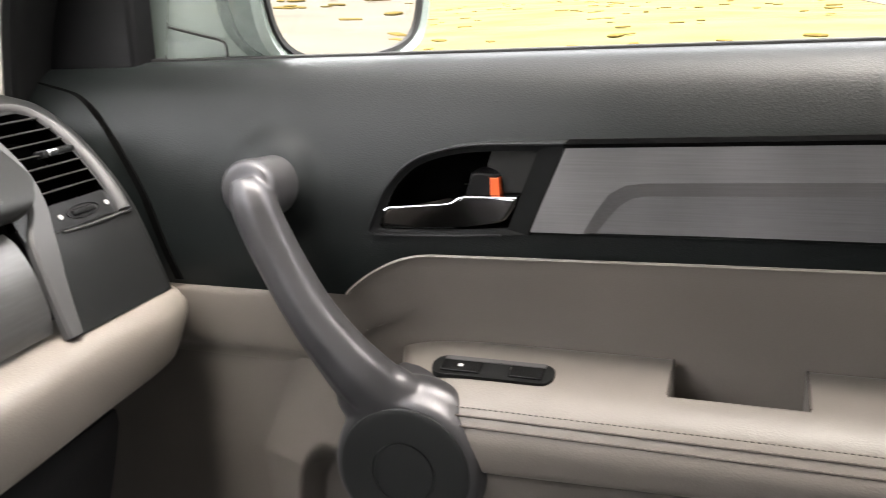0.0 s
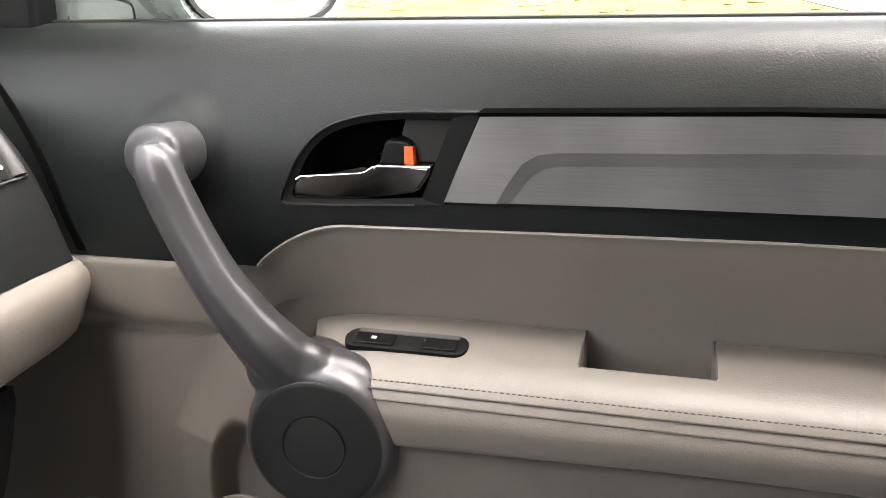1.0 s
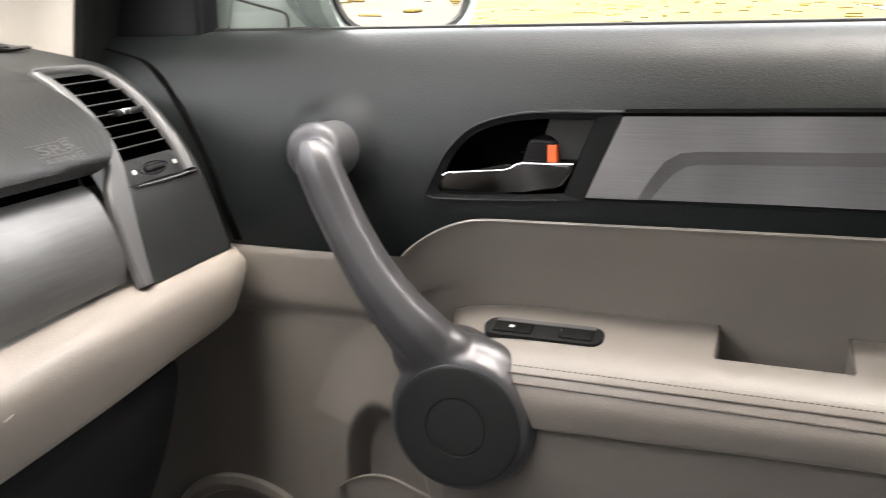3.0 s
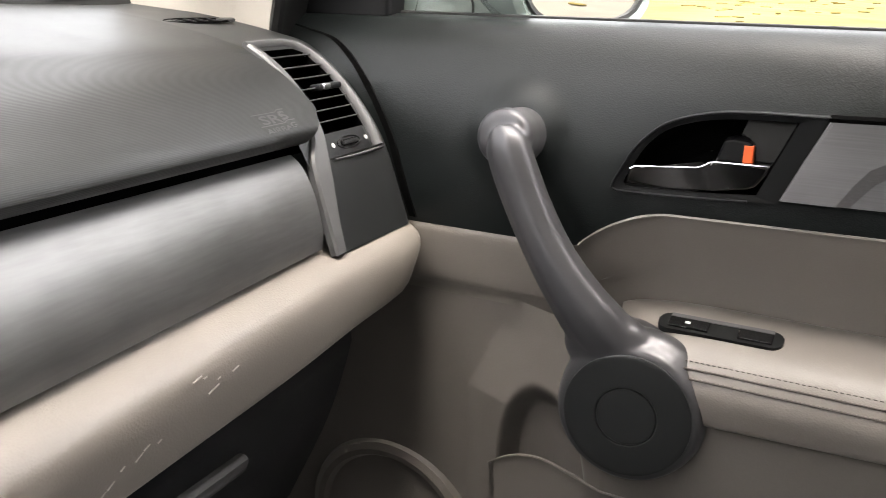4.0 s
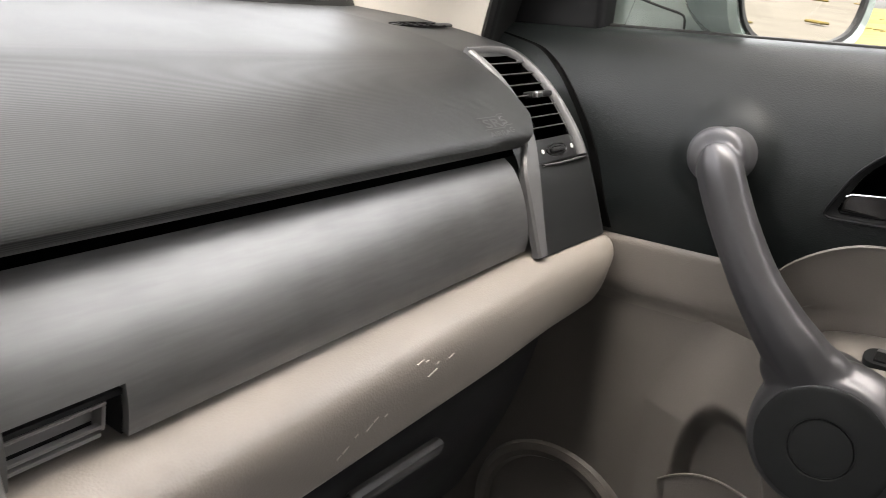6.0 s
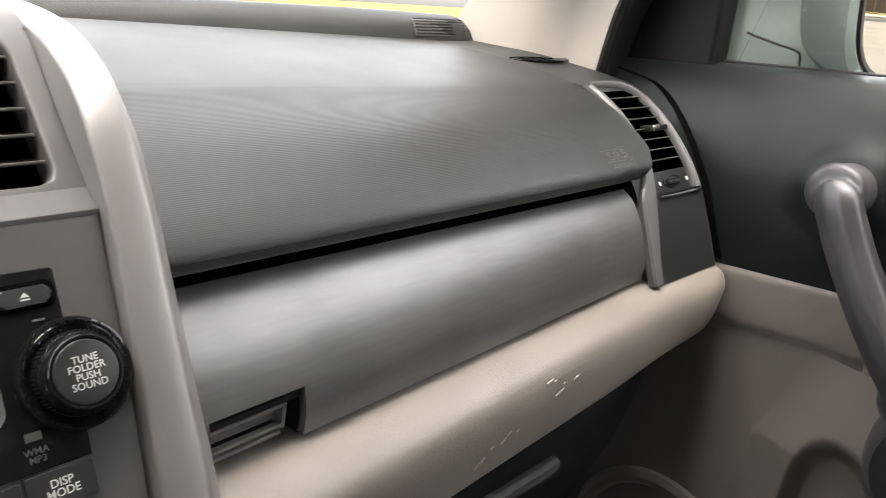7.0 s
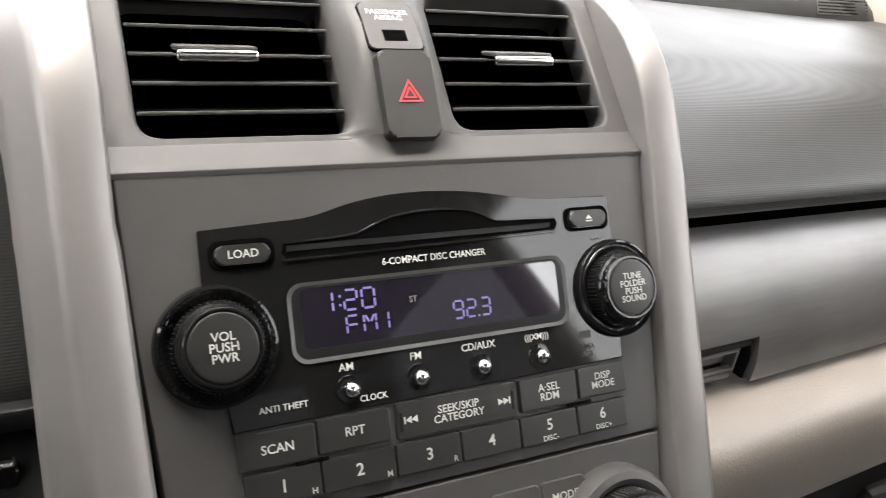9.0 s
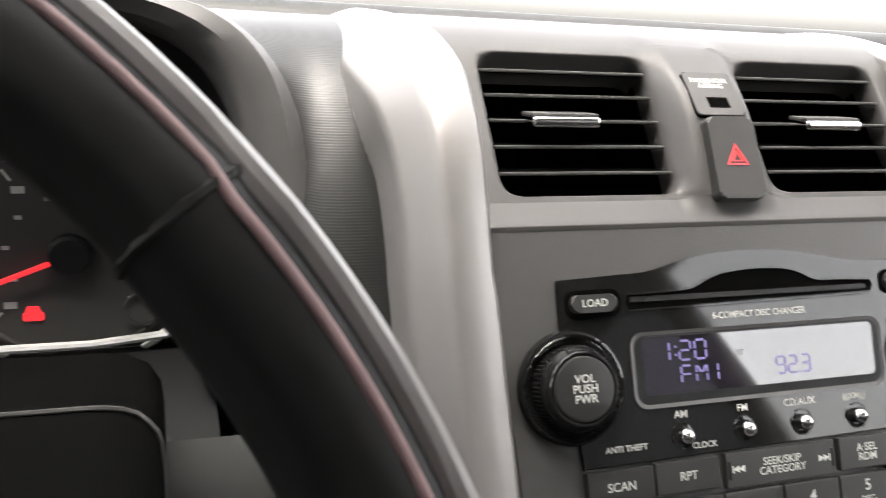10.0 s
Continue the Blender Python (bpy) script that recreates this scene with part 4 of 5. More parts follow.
part("bezel", face(frame_ring(disp_mid, disp_in, 0.0006, 0.0015, -0.0001)), BLACK, display)
SEGMENTS = {"0": "abcdef", "1": "bc", "2": "abged", "3": "abgcd", "9": "abcfgd", "F": "aefg", "M": "efbcxy", "I": "bc"}
def digits(words, x, v, w, h, gap, name):
    """Seven-bar figures on the display, each bar a small lit block."""
    bms = []
    t = h * 0.12
    for ch in words:
        if ch == ":":
            bms += [block((t, t, 0.0002), (x * MM + t, -v * MM + h * 0.22, 0.00155)), block((t, t, 0.0002), (x * MM + t, -v * MM - h * 0.22, 0.00155))]
            x += 2.6
            continue
        if ch == ".":
            bms.append(block((t, t, 0.0002), (x * MM - 0.0004, -v * MM - h * 0.5, 0.00155)))
            x += 0.9
            continue
        if ch == " ":
            x += w / MM + gap
            continue
        cx, cy = x * MM + w / 2, -v * MM
        for s in SEGMENTS[ch]:
            if s in "agd":
                bms.append(block((w * 0.72, t, 0.0002), (cx, cy + {"a": h / 2, "g": 0, "d": -h / 2}[s], 0.00155)))
            elif s in "xy":
                bms.append(shift(block((t, h * 0.42, 0.0002)), Matrix.Translation((cx + (w * 0.22 if s == "y" else -w * 0.22), cy + h * 0.24, 0.00155)) @ pose(0, 0, 0, 0, 0, 28 if s == "x" else -28)))
            else:
                sx = w / 2 if s in "bc" else -w / 2
                bms.append(block((t, h * 0.40, 0.0002), (cx + sx, cy + (h * 0.25 if s in "bf" else -h * 0.25), 0.00155)))
        x += w / MM + gap
    return part(name, face(merge(*bms)), DIGIT, display, "lit violet figures")


digits("1:20", -47.6, 52.2, 0.0052, 0.0076, 2.1, "clock_display")
digits("FM", -37.6, 61.8, 0.0050, 0.0068, 2.1, "band_display")
digits("I", -25.2, 61.8, 0.0050, 0.0068, 2.0, "band_display")
digits("92.3", 8.9, 61.6, 0.0042, 0.0070, 1.7, "station_display")
lettering("ST", 0.0034, STK @ pose(-0.0088, -0.0550, 0.00155), DIM_PRINT, display)


# knobs
def radio_knob(name, x, v, words, size, label):
    m = STK @ pose(x * MM, -v * MM, 0)
    knob = part(name, shift(lathe([(0.0160, 0.001), (0.0164, 0.0025), (0.0162, 0.0078), (0.0152, 0.0098), (0.0147, 0.0104), (0.0144, 0.0122), (0.0137, 0.0130), (0.0129, 0.0130), (0.0125, 0.0124), (0.0, 0.0124)], 56), m), PIANO, radio, label)
    part("knob_cap", shift(lathe([(0.0123, 0.0118), (0.0123, 0.0128), (0.0116, 0.0133), (0.0, 0.0136)], 48), m), KEY, knob)
    part("knob_ring", shift(lathe([(0.0222, 0.0), (0.0222, 0.0026), (0.0216, 0.0040), (0.0206, 0.0044), (0.0196, 0.0038), (0.0186, 0.0020), (0.0160, 0.0010)], 64), m), PIANO, knob, "gloss black ring round the knob")
    part("chrome_edge", shift(lathe([(0.0192, 0.0028), (0.0188, 0.0036), (0.0183, 0.0026)], 56), m), SATIN_CHROME, knob)
    ribs = []
    for k in range(60):
        a = 2 * math.pi * k / 60
        ribs.append(shift(block((0.0003, 0.0004, 0.0055)), pose(0.0163 * math.cos(a), 0.0163 * math.sin(a), 0.0050, 0, 0, math.degrees(a))))
    tagged(part("knurl", shift(merge(*ribs), m), BLACK, knob), kind="stuff")
    lettering(words, size, m @ pose(0, 0, 0.0137), WHITE, knob)
    return knob


radio_knob("volume_knob", -87.0, 63.0, "VOL\nPUSH\nPWR", 0.0044, "round black volume knob with white lettering")
radio_knob("tune_knob", 92.0, 61.5, "TUNE\nFOLDER\nPUSH\nSOUND", 0.0039, "round black tuning knob with white lettering")
# four chrome source buttons
for x, words in ((-39.3, "AM"), (-10.0, "FM"), (18.6, "CD/AUX"), (47.4, "(((XM)))")):
    m = STK @ pose(x * MM, -0.0860, 0)
    b = part("source_button", shift(lathe([(0.0030, 0.001), (0.0034, 0.003), (0.0030, 0.0050), (0.0018, 0.0062), (0.0, 0.0066)], 24), m), CHROME, radio, "small domed chrome button")
    part("button_ring", shift(lathe([(0.0056, 0.0012), (0.0053, 0.0017), (0.0050, 0.0012), (0.0036, 0.0013)], 28), m), PIANO, b)
    lettering(words, 0.0042 if len(words) < 7 else 0.0036, STK @ pose(x * MM - 0.0004, -0.0776, 0.0014), WHITE, b)
lettering("CLOCK", 0.0034, STK @ pose(-0.0298, -0.0905, 0.0014), WHITE, radio)
lettering("ANTI THEFT", 0.0034, STK @ pose(-0.0652, -0.0885, 0.0014), WHITE, radio)
lettering("WMA\nMP3", 0.0036, STK @ pose(0.0722, -0.0870, 0.0014), FRAME_GREY, radio)
part("small_mark", face(block((0.006, 0.0032, 0.0002), (0.0722, -0.0800, 0.0014))), FRAME_GREY, radio)


def key_cap(x0, x1, v0, v1, words, size, name, label, corner="", mat=KEY, dx=0.0, dv=0.0):
    key = part(name, face(prism(rounded(x0 * MM + 0.0003, x1 * MM - 0.0003, -v1 * MM + 0.0003, -v0 * MM - 0.0003, 0.0008, 2), -0.001, 0.0026, 0.0006)), mat, radio, label)
    if words:
        lettering(words, size, STK @ pose((x0 + x1) / 2 * MM + dx, -(v0 + v1) / 2 * MM + dv, 0.0028), WHITE, key)
    if corner:
        lettering(corner, 0.0032, STK @ pose((x1 - 3.2) * MM, -(v1 - 2.6) * MM, 0.0028), WHITE, key)
    return key


key_cap(-84.3, -54.6, 95.6, 109.3, "SCAN", 0.0048, "radio_key", "soft black key with white lettering")
key_cap(-54.4, -24.4, 94.9, 108.4, "RPT", 0.0048, "radio_key", "soft black key with white lettering")
seek = key_cap(-22.2, 33.0, 94.4, 109.4, "SEEK/SKIP\nCATEGORY", 0.0044, "radio_key", "wide soft black seek key with white arrows")
for s in (-1, 1):
    cx = 5.4 + s * 18.5
    part("arrow", face(merge(prism(mm([(cx, 100.2), (cx, 103.0), (cx + s * 2.6, 101.6)][::s]), 0.0026, 0.0028), prism(mm([(cx + s * 2.6, 100.2), (cx + s * 2.6, 103.0), (cx + s * 5.2, 101.6)][::s]), 0.0026, 0.0028),
                       block((0.0006, 0.0028, 0.0002), ((cx + s * 5.5) * MM, -0.1016, 0.0027)))), WHITE, seek)
    part("tick", face(block((0.0008, 0.0075, 0.0006), ((5.4 + s * 25.6) * MM, -0.1018, 0.0028))), BLACK, seek)
key_cap(34.6, 64.2, 94.2, 108.6, "A·SEL\nRDM", 0.0046, "radio_key", "soft black key with white lettering")
key_cap(64.8, 91.0, 93.8, 107.8, "DISP\nMODE", 0.0044, "radio_key", "soft black key with white lettering")
x_edges = [-83.0, -54.0, -23.8, 5.0, 33.2, 62.4, 89.4]
for k, (num, corner) in enumerate((("1", "H"), ("2", "M"), ("3", "R"), ("4", ""), ("5", ""), ("6", ""))):
    top = 110.0
    key = key_cap(x_edges[k], x_edges[k + 1], top, 123.0, num, 0.0066, "preset_key", "soft black numbered preset key", corner, dv=0.0012 if k > 3 else 0.0)
    if k > 3:
        lettering("DISC-" if k == 4 else "DISC+", 0.0032, STK @ pose((x_edges[k] + x_edges[k + 1]) / 2 * MM, -0.1208, 0.0028), WHITE, key)
for x in (-57.0, 64.5):
    part("key_notch", face(block((0.013, 0.0013, 0.0012), (x * MM, -0.1096 if x < 0 else -0.1090, 0.0022), 0.0004)), VOID, radio)

# ---- climate control below ----
climate = thing("climate_control", (0, -0.06, 0.86), "charcoal climate control panel with a large round dial", "climate control")
dial_m = STK @ pose(0.0770, -0.1690, 0)
dial = part("dial", shift(lathe([(0.021, 0.001), (0.0215, 0.020), (0.0205, 0.0230), (0.0180, 0.0240), (0.0150, 0.0232), (0.0, 0.0238)], 56), dial_m), BLACK, climate, "large knurled black temperature dial")
part("dial_ring", shift(lathe([(0.0310, 0.0), (0.0305, 0.006), (0.0285, 0.0100), (0.0255, 0.0112), (0.0225, 0.0090), (0.0215, 0.004)], 56), dial_m), FRAME_GREY, dial, "satin grey ring round the dial")
ribs = []
for k in range(72):
    a = 2 * math.pi * k / 72
    ribs.append(shift(block((0.0006, 0.0006, 0.013)), pose(0.0216 * math.cos(a), 0.0216 * math.sin(a), 0.0125, 0, 0, math.degrees(a))))
tagged(part("knurl", shift(merge(*ribs), dial_m), CHARCOAL, dial), kind="stuff")
def climate_key(x0, x1, words):
    key = part("climate_key", face(prism(rounded(x0 * MM, x1 * MM, -0.1530, -0.1393, 0.002), -0.001, 0.0026, 0.001)), FRAME_GREY, climate, "grey climate key")
    if words:
        lettering(words, 0.0048, STK @ pose((x0 + x1) / 2 * MM, -0.1462, 0.0028), WHITE, key)


climate_key(40.5, 63.0, "MODE")
climate_key(17.0, 39.8, "")

# ---- driver side: ribbed pad, instrument hood, gauges and steering wheel ----
STRIP = [(0.30, 1.098), (0.22, 1.103), (0.15, 1.1025), (0.105, 1.096), (0.072, 1.078), (0.044, 1.040), (0.022, 0.990), (0.006, 0.950), (0.011, 0.9405), (0.04, 0.938)]
part("driver_pad", ribbed_sheet([[(x, y + d, z) for y, z in STRIP] for x, d in ((-0.140, 0.0), (-0.158, 0.0), (-0.174, 0.002), (-0.190, 0.022), (-0.220, 0.060))], 60, 14, 0.005, EYE), RIB, dash, "finely ribbed dark grey dash pad")
part("driver_lower_panel", sheet([[(x, 0.03 - 0.005 * k, 0.938), (x, 0.014 - 0.02 * k, 0.90), (x, -0.03, 0.78), (x, -0.05, 0.68)] for x, k in ((-0.13, 1.0), (-0.22, 0.6), (-0.42, 0.2), (-0.60, 0.2))], 20, 14, 0.005, EYE), END_DARK, dash)
part("pad_lip", block((0.038, 0.020, 0.009), (-0.158, 0.0085, 0.9420), 0.002), BLACK, dash)
driver_key = part("driver_switch", shift(block((0.021, 0.006, 0.013), (0, 0, 0), 0.002), pose(-0.1640, 0.0020, 0.9200, 20, 0, 0)), BLACK, dash, "small black button with a bright upper edge")
part("button_edge", tube([(-0.1745, -0.0010, 0.9215), (-0.1725, -0.0005, 0.9268), (-0.1555, -0.0005, 0.9262), (-0.1540, -0.0010, 0.9215)], 0.0007, 6), SATIN_CHROME, driver_key)
part("driver_top", sheet([[(x, 0.13, 1.090), (x, 0.16, 1.0985), (x, 0.20, 1.1005), (x, 0.25, 1.100), (x, 0.40, 1.090)] for x in (-0.80, -0.5, -0.172)], 16, 10, 0.005, (0, -0.5, 1.5)), DASH, dash)

gm0 = pose(-0.2767, 0.1155, 0.9925, 90, 0, 0)
cluster = thing("instrument_cluster", (-0.355, 0.10, 0.93), "hooded instrument cluster with lit red needle", "instrument cluster")


def arch_line(w, top, base, y, n=40, power=6.0):
    """An arch over the gauges: half width w, from base up to top."""
    out = []
    for k in range(n):
        a = math.pi * k / (n - 1)
        c, s = math.cos(a), math.sin(a)
        out.append(V(-0.355 + w * math.copysign(abs(c) ** (2 / power), c), y(abs(s) ** (2 / power)) if callable(y) else y, base + (top - base) * abs(s) ** (2 / power)))
    return out


hood = [arch_line(0.186, 1.092, 0.90, lambda s: 0.050 + 0.15 * s), arch_line(0.185, 1.108, 0.90, lambda s: 0.026 + 0.085 * s), arch_line(0.181, 1.114, 0.90, lambda s: 0.016 + 0.055 * s), arch_line(0.170, 1.110, 0.90, lambda s: 0.014 + 0.050 * s), arch_line(0.158, 1.1035, 0.905, lambda s: 0.018 + 0.052 * s), arch_line(0.1555, 1.1010, 0.905, lambda s: 0.024 + 0.058 * s)]
part("hood", grid([smooth_line([h[k] for h in hood], 20) for k in range(40)]), CHARCOAL, cluster, "dark grey hood over the gauges")
tunnel = [arch_line(0.1555, 1.1010, 0.905, lambda s: 0.024 + 0.058 * s), arch_line(0.140, 1.088, 0.925, 0.115)]
part("tunnel", grid(tunnel), BLACK, cluster)
part("gauge_face", block((0.275, 0.004, 0.175), (-0.355, 0.118, 1.012)), FRAME_GREY, cluster, "dark grey gauge face")
part("lower_sill", sheet([[(x, 0.113, 0.945), (x, 0.07, 0.935), (x, 0.02, 0.922), (x, 0.000, 0.905)] for x in (-0.49, -0.355, -0.215)], 12, 6, 0.004, EYE), BLACK, cluster)
part("gauge_ring", shift(lathe([(0.0560, 0.0), (0.0560, 0.004), (0.0575, 0.0055), (0.0590, 0.004), (0.0590, 0.0)], 64), gm0), BRIGHT_TRIM, cluster, "pale ring round the dial, standing for bright chrome")
part("silver_edge", tube([(-0.49, 0.108, 0.950), (-0.27, 0.108, 0.949), (-0.236, 0.108, 0.952), (-0.226, 0.106, 0.960)], 0.0022, 8), BRIGHT_TRIM, cluster)
gm = gm0
speedo = part("speedometer", shift(lathe([(0.052, 0.0), (0.052, 0.002), (0.050, 0.0026), (0.049, 0.001), (0.0, 0.001)], 48), gm), FRAME_GREY, cluster, "round dial with white ticks")
ticks = []
for k in range(33):
    a = radians(222 - 264 * k / 32)
    long = 0.006 if k % 4 == 0 else 0.003
    ticks.append(shift(block((long, 0.0012, 0.0003)), gm @ pose(0.044 * math.cos(a), 0.044 * math.sin(a), 0.0014, 0, 0, math.degrees(a))))
    if k % 4 == 0:
        ticks.append(shift(block((0.0055, 0.0032, 0.0003)), gm @ pose(0.036 * math.cos(a), 0.036 * math.sin(a), 0.0014)))
    elif k % 2 == 0:
        ticks.append(shift(block((0.003, 0.0018, 0.0003)), gm @ pose(0.027 * math.cos(a), 0.027 * math.sin(a), 0.0014)))
part("dial_marks", merge(*ticks), WHITE, speedo, "white scale marks")
part("needle", shift(block((0.050, 0.0024, 0.0015), (-0.022, 0, 0.006), 0.0006), gm @ pose(0, 0, 0, 0, 0, 21)), NEEDLE, speedo, "lit red needle")
part("needle_hub", shift(lathe([(0.0095, 0.001), (0.0095, 0.006), (0.0080, 0.0075), (0, 0.0078)], 24), gm), BLACK, speedo)
part("warning_lamp", shift(merge(prism(rounded(-0.0062, 0.0062, -0.0050, 0.0006, 0.0015), 0, 0.0008), prism([(-0.0050, 0.0), (0.0050, 0.0), (0.0034, 0.0048), (-0.0034, 0.0048)], 0.0001, 0.0009)), gm @ pose(-0.0175, -0.0285, 0.0012) @ Matrix.Scale(0.72, 4)), NEEDLE, cluster, "lit red warning lamp")
part("small_gauge", shift(lathe([(0.0085, 0.001), (0.0085, 0.002), (0.007, 0.002), (0.007, 0.001), (0, 0.001)], 24), gm @ pose(0.030, -0.029, 0.001)), FRAME_GREY, cluster)
for dx, dy in ((0.036, -0.010), (0.042, -0.020), (0.044, -0.027)):
    part("small_mark", shift(block((0.005, 0.0014, 0.0004)), gm @ pose(dx, dy, 0.0016)), WHITE, cluster)

wheel = thing("steering_wheel", (-0.3750, -0.205, 0.970), "black leather steering wheel with a thick stitched rim", "steering wheel")
WM = pose(-0.3750, -0.205, 0.970, 90 - 24, 0, 0)
R_RIM, r_rim = 0.1868, 0.0119
rim_rows = []
for k in range(96):
    a = 2 * math.pi * k / 96
    fat = r_rim * (1.05 if 38.5 < math.degrees(a) < 320 else 1.10)
    rim_rows.append([WM @ V((R_RIM + fat * math.cos(b)) * math.cos(a), (R_RIM + fat * math.cos(b)) * math.sin(a), 1.15 * fat * math.sin(b)) for b in (2 * math.pi * i / 18 for i in range(18))])
rim_rows.append(rim_rows[0])
part("rim", grid(rim_rows, closed=True), LEATHER, wheel, "black leather rim")
# The raised grey band stands for the sky's highlight along the rim.
for name, b0, radius, mat, label in (("rim_highlight", 30, 0.0030, SILVER, "grey band for the sky's highlight on the leather"), ("stitch_line", 60, 0.0010, THREAD, "dusty pink stitched seam")):
    line = []
    for k in range(193):
        a, b = 2 * math.pi * k / 192, radians(b0)
        fat = r_rim * (1.05 if 38.5 < math.degrees(a) < 320 else 1.10)
        b += radians(7 if math.degrees(a) < 38.5 else 0)
        line.append(WM @ V((R_RIM + fat * math.cos(b)) * math.cos(a), (R_RIM + fat * math.cos(b)) * math.sin(a), 1.15 * fat * math.sin(b)))
    part(name, tube(line, radius, 10), mat, wheel, label)
for a0 in (38.5, 158, 202, 338):
    seam = [WM @ V((R_RIM + r_rim * 1.06 * math.cos(b)) * math.cos(radians(a0)), (R_RIM + r_rim * 1.06 * math.cos(b)) * math.sin(radians(a0)), 1.2 * r_rim * math.sin(b)) for b in (2 * math.pi * i / 16 for i in range(17))]
    part("seam", tube(seam, 0.0012, 6), RUBBER, wheel)
hub = [V(0.070 * math.copysign(abs(math.cos(t)) ** 0.7, math.cos(t)), 0.062 * math.copysign(abs(math.sin(t)) ** 0.7, math.sin(t)), 0) for t in (2 * math.pi * k / 32 for k in range(32))]
part("hub", grid([[WM @ V(p.x * s, p.y * s - 0.005, h) for p in hub] for s, h in ((1.0, -0.045), (1.02, -0.02), (0.96, -0.006), (0.80, 0.004), (0.4, 0.008), (0.01, 0.009))], closed=True), BLACK, wheel, "black airbag hub")
for side in (1, -1):
    sp = [[WM @ V(side * x, y0 + dy, z + dz) for dy, dz in ((0.022 * f, 0), (0.016 * f, 0.007), (-0.016 * f, 0.007), (-0.022 * f, 0), (-0.016 * f, -0.010), (0.016 * f, -0.010))] for x, y0, z, f in ((0.055, 0.0, -0.012, 1.3), (0.09, 0.004, -0.016, 1.15), (0.13, 0.006, -0.012, 1.1), (0.160, 0.004, -0.004, 1.25), (0.180, 0.002, 0.0, 1.6))]
    part("spoke", grid(sp, closed=True, caps=True), BLACK, wheel)
part("lower_spoke", shift(block((0.07, 0.12, 0.014), (0, -0.11, -0.010), 0.004), WM), SILVER_DARK, wheel)
shroud = [(-0.500, 0.920), (-0.490, 0.965), (-0.470, 0.977), (-0.400, 0.981), (-0.285, 0.979), (-0.252, 0.978), (-0.241, 0.972), (-0.237, 0.960), (-0.237, 0.920)]
part("column_shroud", sheet([[(x, y, z + dz) for x, z in shroud] for y, dz in ((0.035, -0.004), (-0.02, 0.0), (-0.07, -0.012), (-0.10, -0.045))], 40, 14, 0.003, (-0.36, -0.02, 1.3)), VOID, wheel, "black column shroud")
part("shroud_edge", tube([(x, -0.022, z + 0.0008) for x, z in shroud[2:]], 0.0009, 6, 60), FRAME_GREY, wheel)
part("column_cover", merge(shift(block((0.11, 0.085, 0.20), (0, -0.02, -0.140), 0.02, 3), WM)), BLACK, wheel)

# ---- the passenger door ----
door = thing("door_1", (0.84, -0.30, 0.45), "closed front passenger door in dark vinyl over beige", "car door", kind="structure")
UPPER = [(0.880, 1.0745), (0.866, 1.0740), (0.850, 1.0700), (0.832, 1.0560), (0.816, 1.0330), (0.803, 1.0080), (0.793, 0.9750), (0.788, 0.9400), (0.786, 0.9080), (0.788, 0.8745)]


def upper_x(z):
    """How far out the upper door panel lies at a height."""
    for (xa, za), (xb, zb) in zip(UPPER[2:], UPPER[3:]):
        if zb <= z <= za:
            return xb + (xa - xb) * (z - zb) / (za - zb)
    return UPPER[-1][0]


def upper_low(y):
    """Height of the lower edge of the dark upper panel: low in front, then a quick rise over the recess."""
    if y > -0.146:
        return 0.8755
    t = min(1, (-0.146 - y) / 0.085)
    return 0.8765 + 0.0410 * math.sin(t * math.pi / 2) ** 0.8 + 0.0055 * min(1, max(0, -y - 0.23) / 0.3)


ys = [0.26, 0.20, 0.14, 0.08, 0.03, 0.01, 0.0, -0.008, -0.016, -0.024, -0.032, -0.04, -0.048, -0.056, -0.064, -0.072, -0.08, -0.088, -0.096, -0.104, -0.112, -0.12, -0.128, -0.136, -0.140, -0.1455, -0.1465, -0.152, -0.158, -0.166] + [-0.172 - 0.005 * k for k in range(36)] + [-0.36, -0.44, -0.55, -0.66, -0.80, -1.0]
def mound(y, z):
    """The soft rise of the vinyl round the upper mount of the grab handle."""
    t = max(0.0, min(1.0, (0.054 - math.hypot(y + 0.078, z - 0.972)) / 0.026))
    return 0.008 * t * t * (3 - 2 * t)


rows = []
sil = smooth_line([(x, 0, z) for x, z in UPPER], 60)
for y in ys:
    low = upper_low(y)
    zs = [p for p in sil if p.z > low + 0.0015]
    cut = [V(p.x - mound(y, p.z), y, p.z) for p in zs] + [V(upper_x(low), y, low)]
    rows.append(smooth_line([tuple(c) for c in cut], 64) + [V(upper_x(low) + 0.012, y, low - 0.001)])
bm = grid(rows)
# the opening for the handle's finger cup
HOLE = [(0.300, 0.9425), (0.25, 0.9395), (0.195, 0.9375), (0.1805, 0.9390), (0.1800, 0.9420), (0.1855, 0.9550), (0.1975, 0.9765), (0.2180, 0.9950), (0.2470, 1.0045), (0.279, 1.0080), (0.3250, 1.0090)]


def in_hole(y, z):
    inside = False
    for (ya, za), (yb, zb) in zip(HOLE, HOLE[1:] + HOLE[:1]):
        if (za > z) != (zb > z) and -y < ya + (yb - ya) * (z - za) / (zb - za):
            inside = not inside
    return inside


bmesh.ops.delete(bm, geom=[f for f in bm.faces if in_hole(f.calc_center_median().y, f.calc_center_median().z)], context="FACES")
part("upper_panel", bm, DARK, door, "dark grained vinyl upper panel")
part("window_seal", block((0.016, 1.10, 0.012), (0.884, -0.37, 1.0715), 0.004), RUBBER, door)

# recessed beige panel above the armrest, and the beige panel ahead of it
rec = []
for y in [-0.127, -0.135, -0.146, -0.152, -0.158, -0.166, -0.176, -0.188, -0.20, -0.215, -0.23, -0.26, -0.30, -0.36, -0.44, -0.55, -0.66, -0.80, -1.0]:
    top = upper_low(min(y, -0.1461))
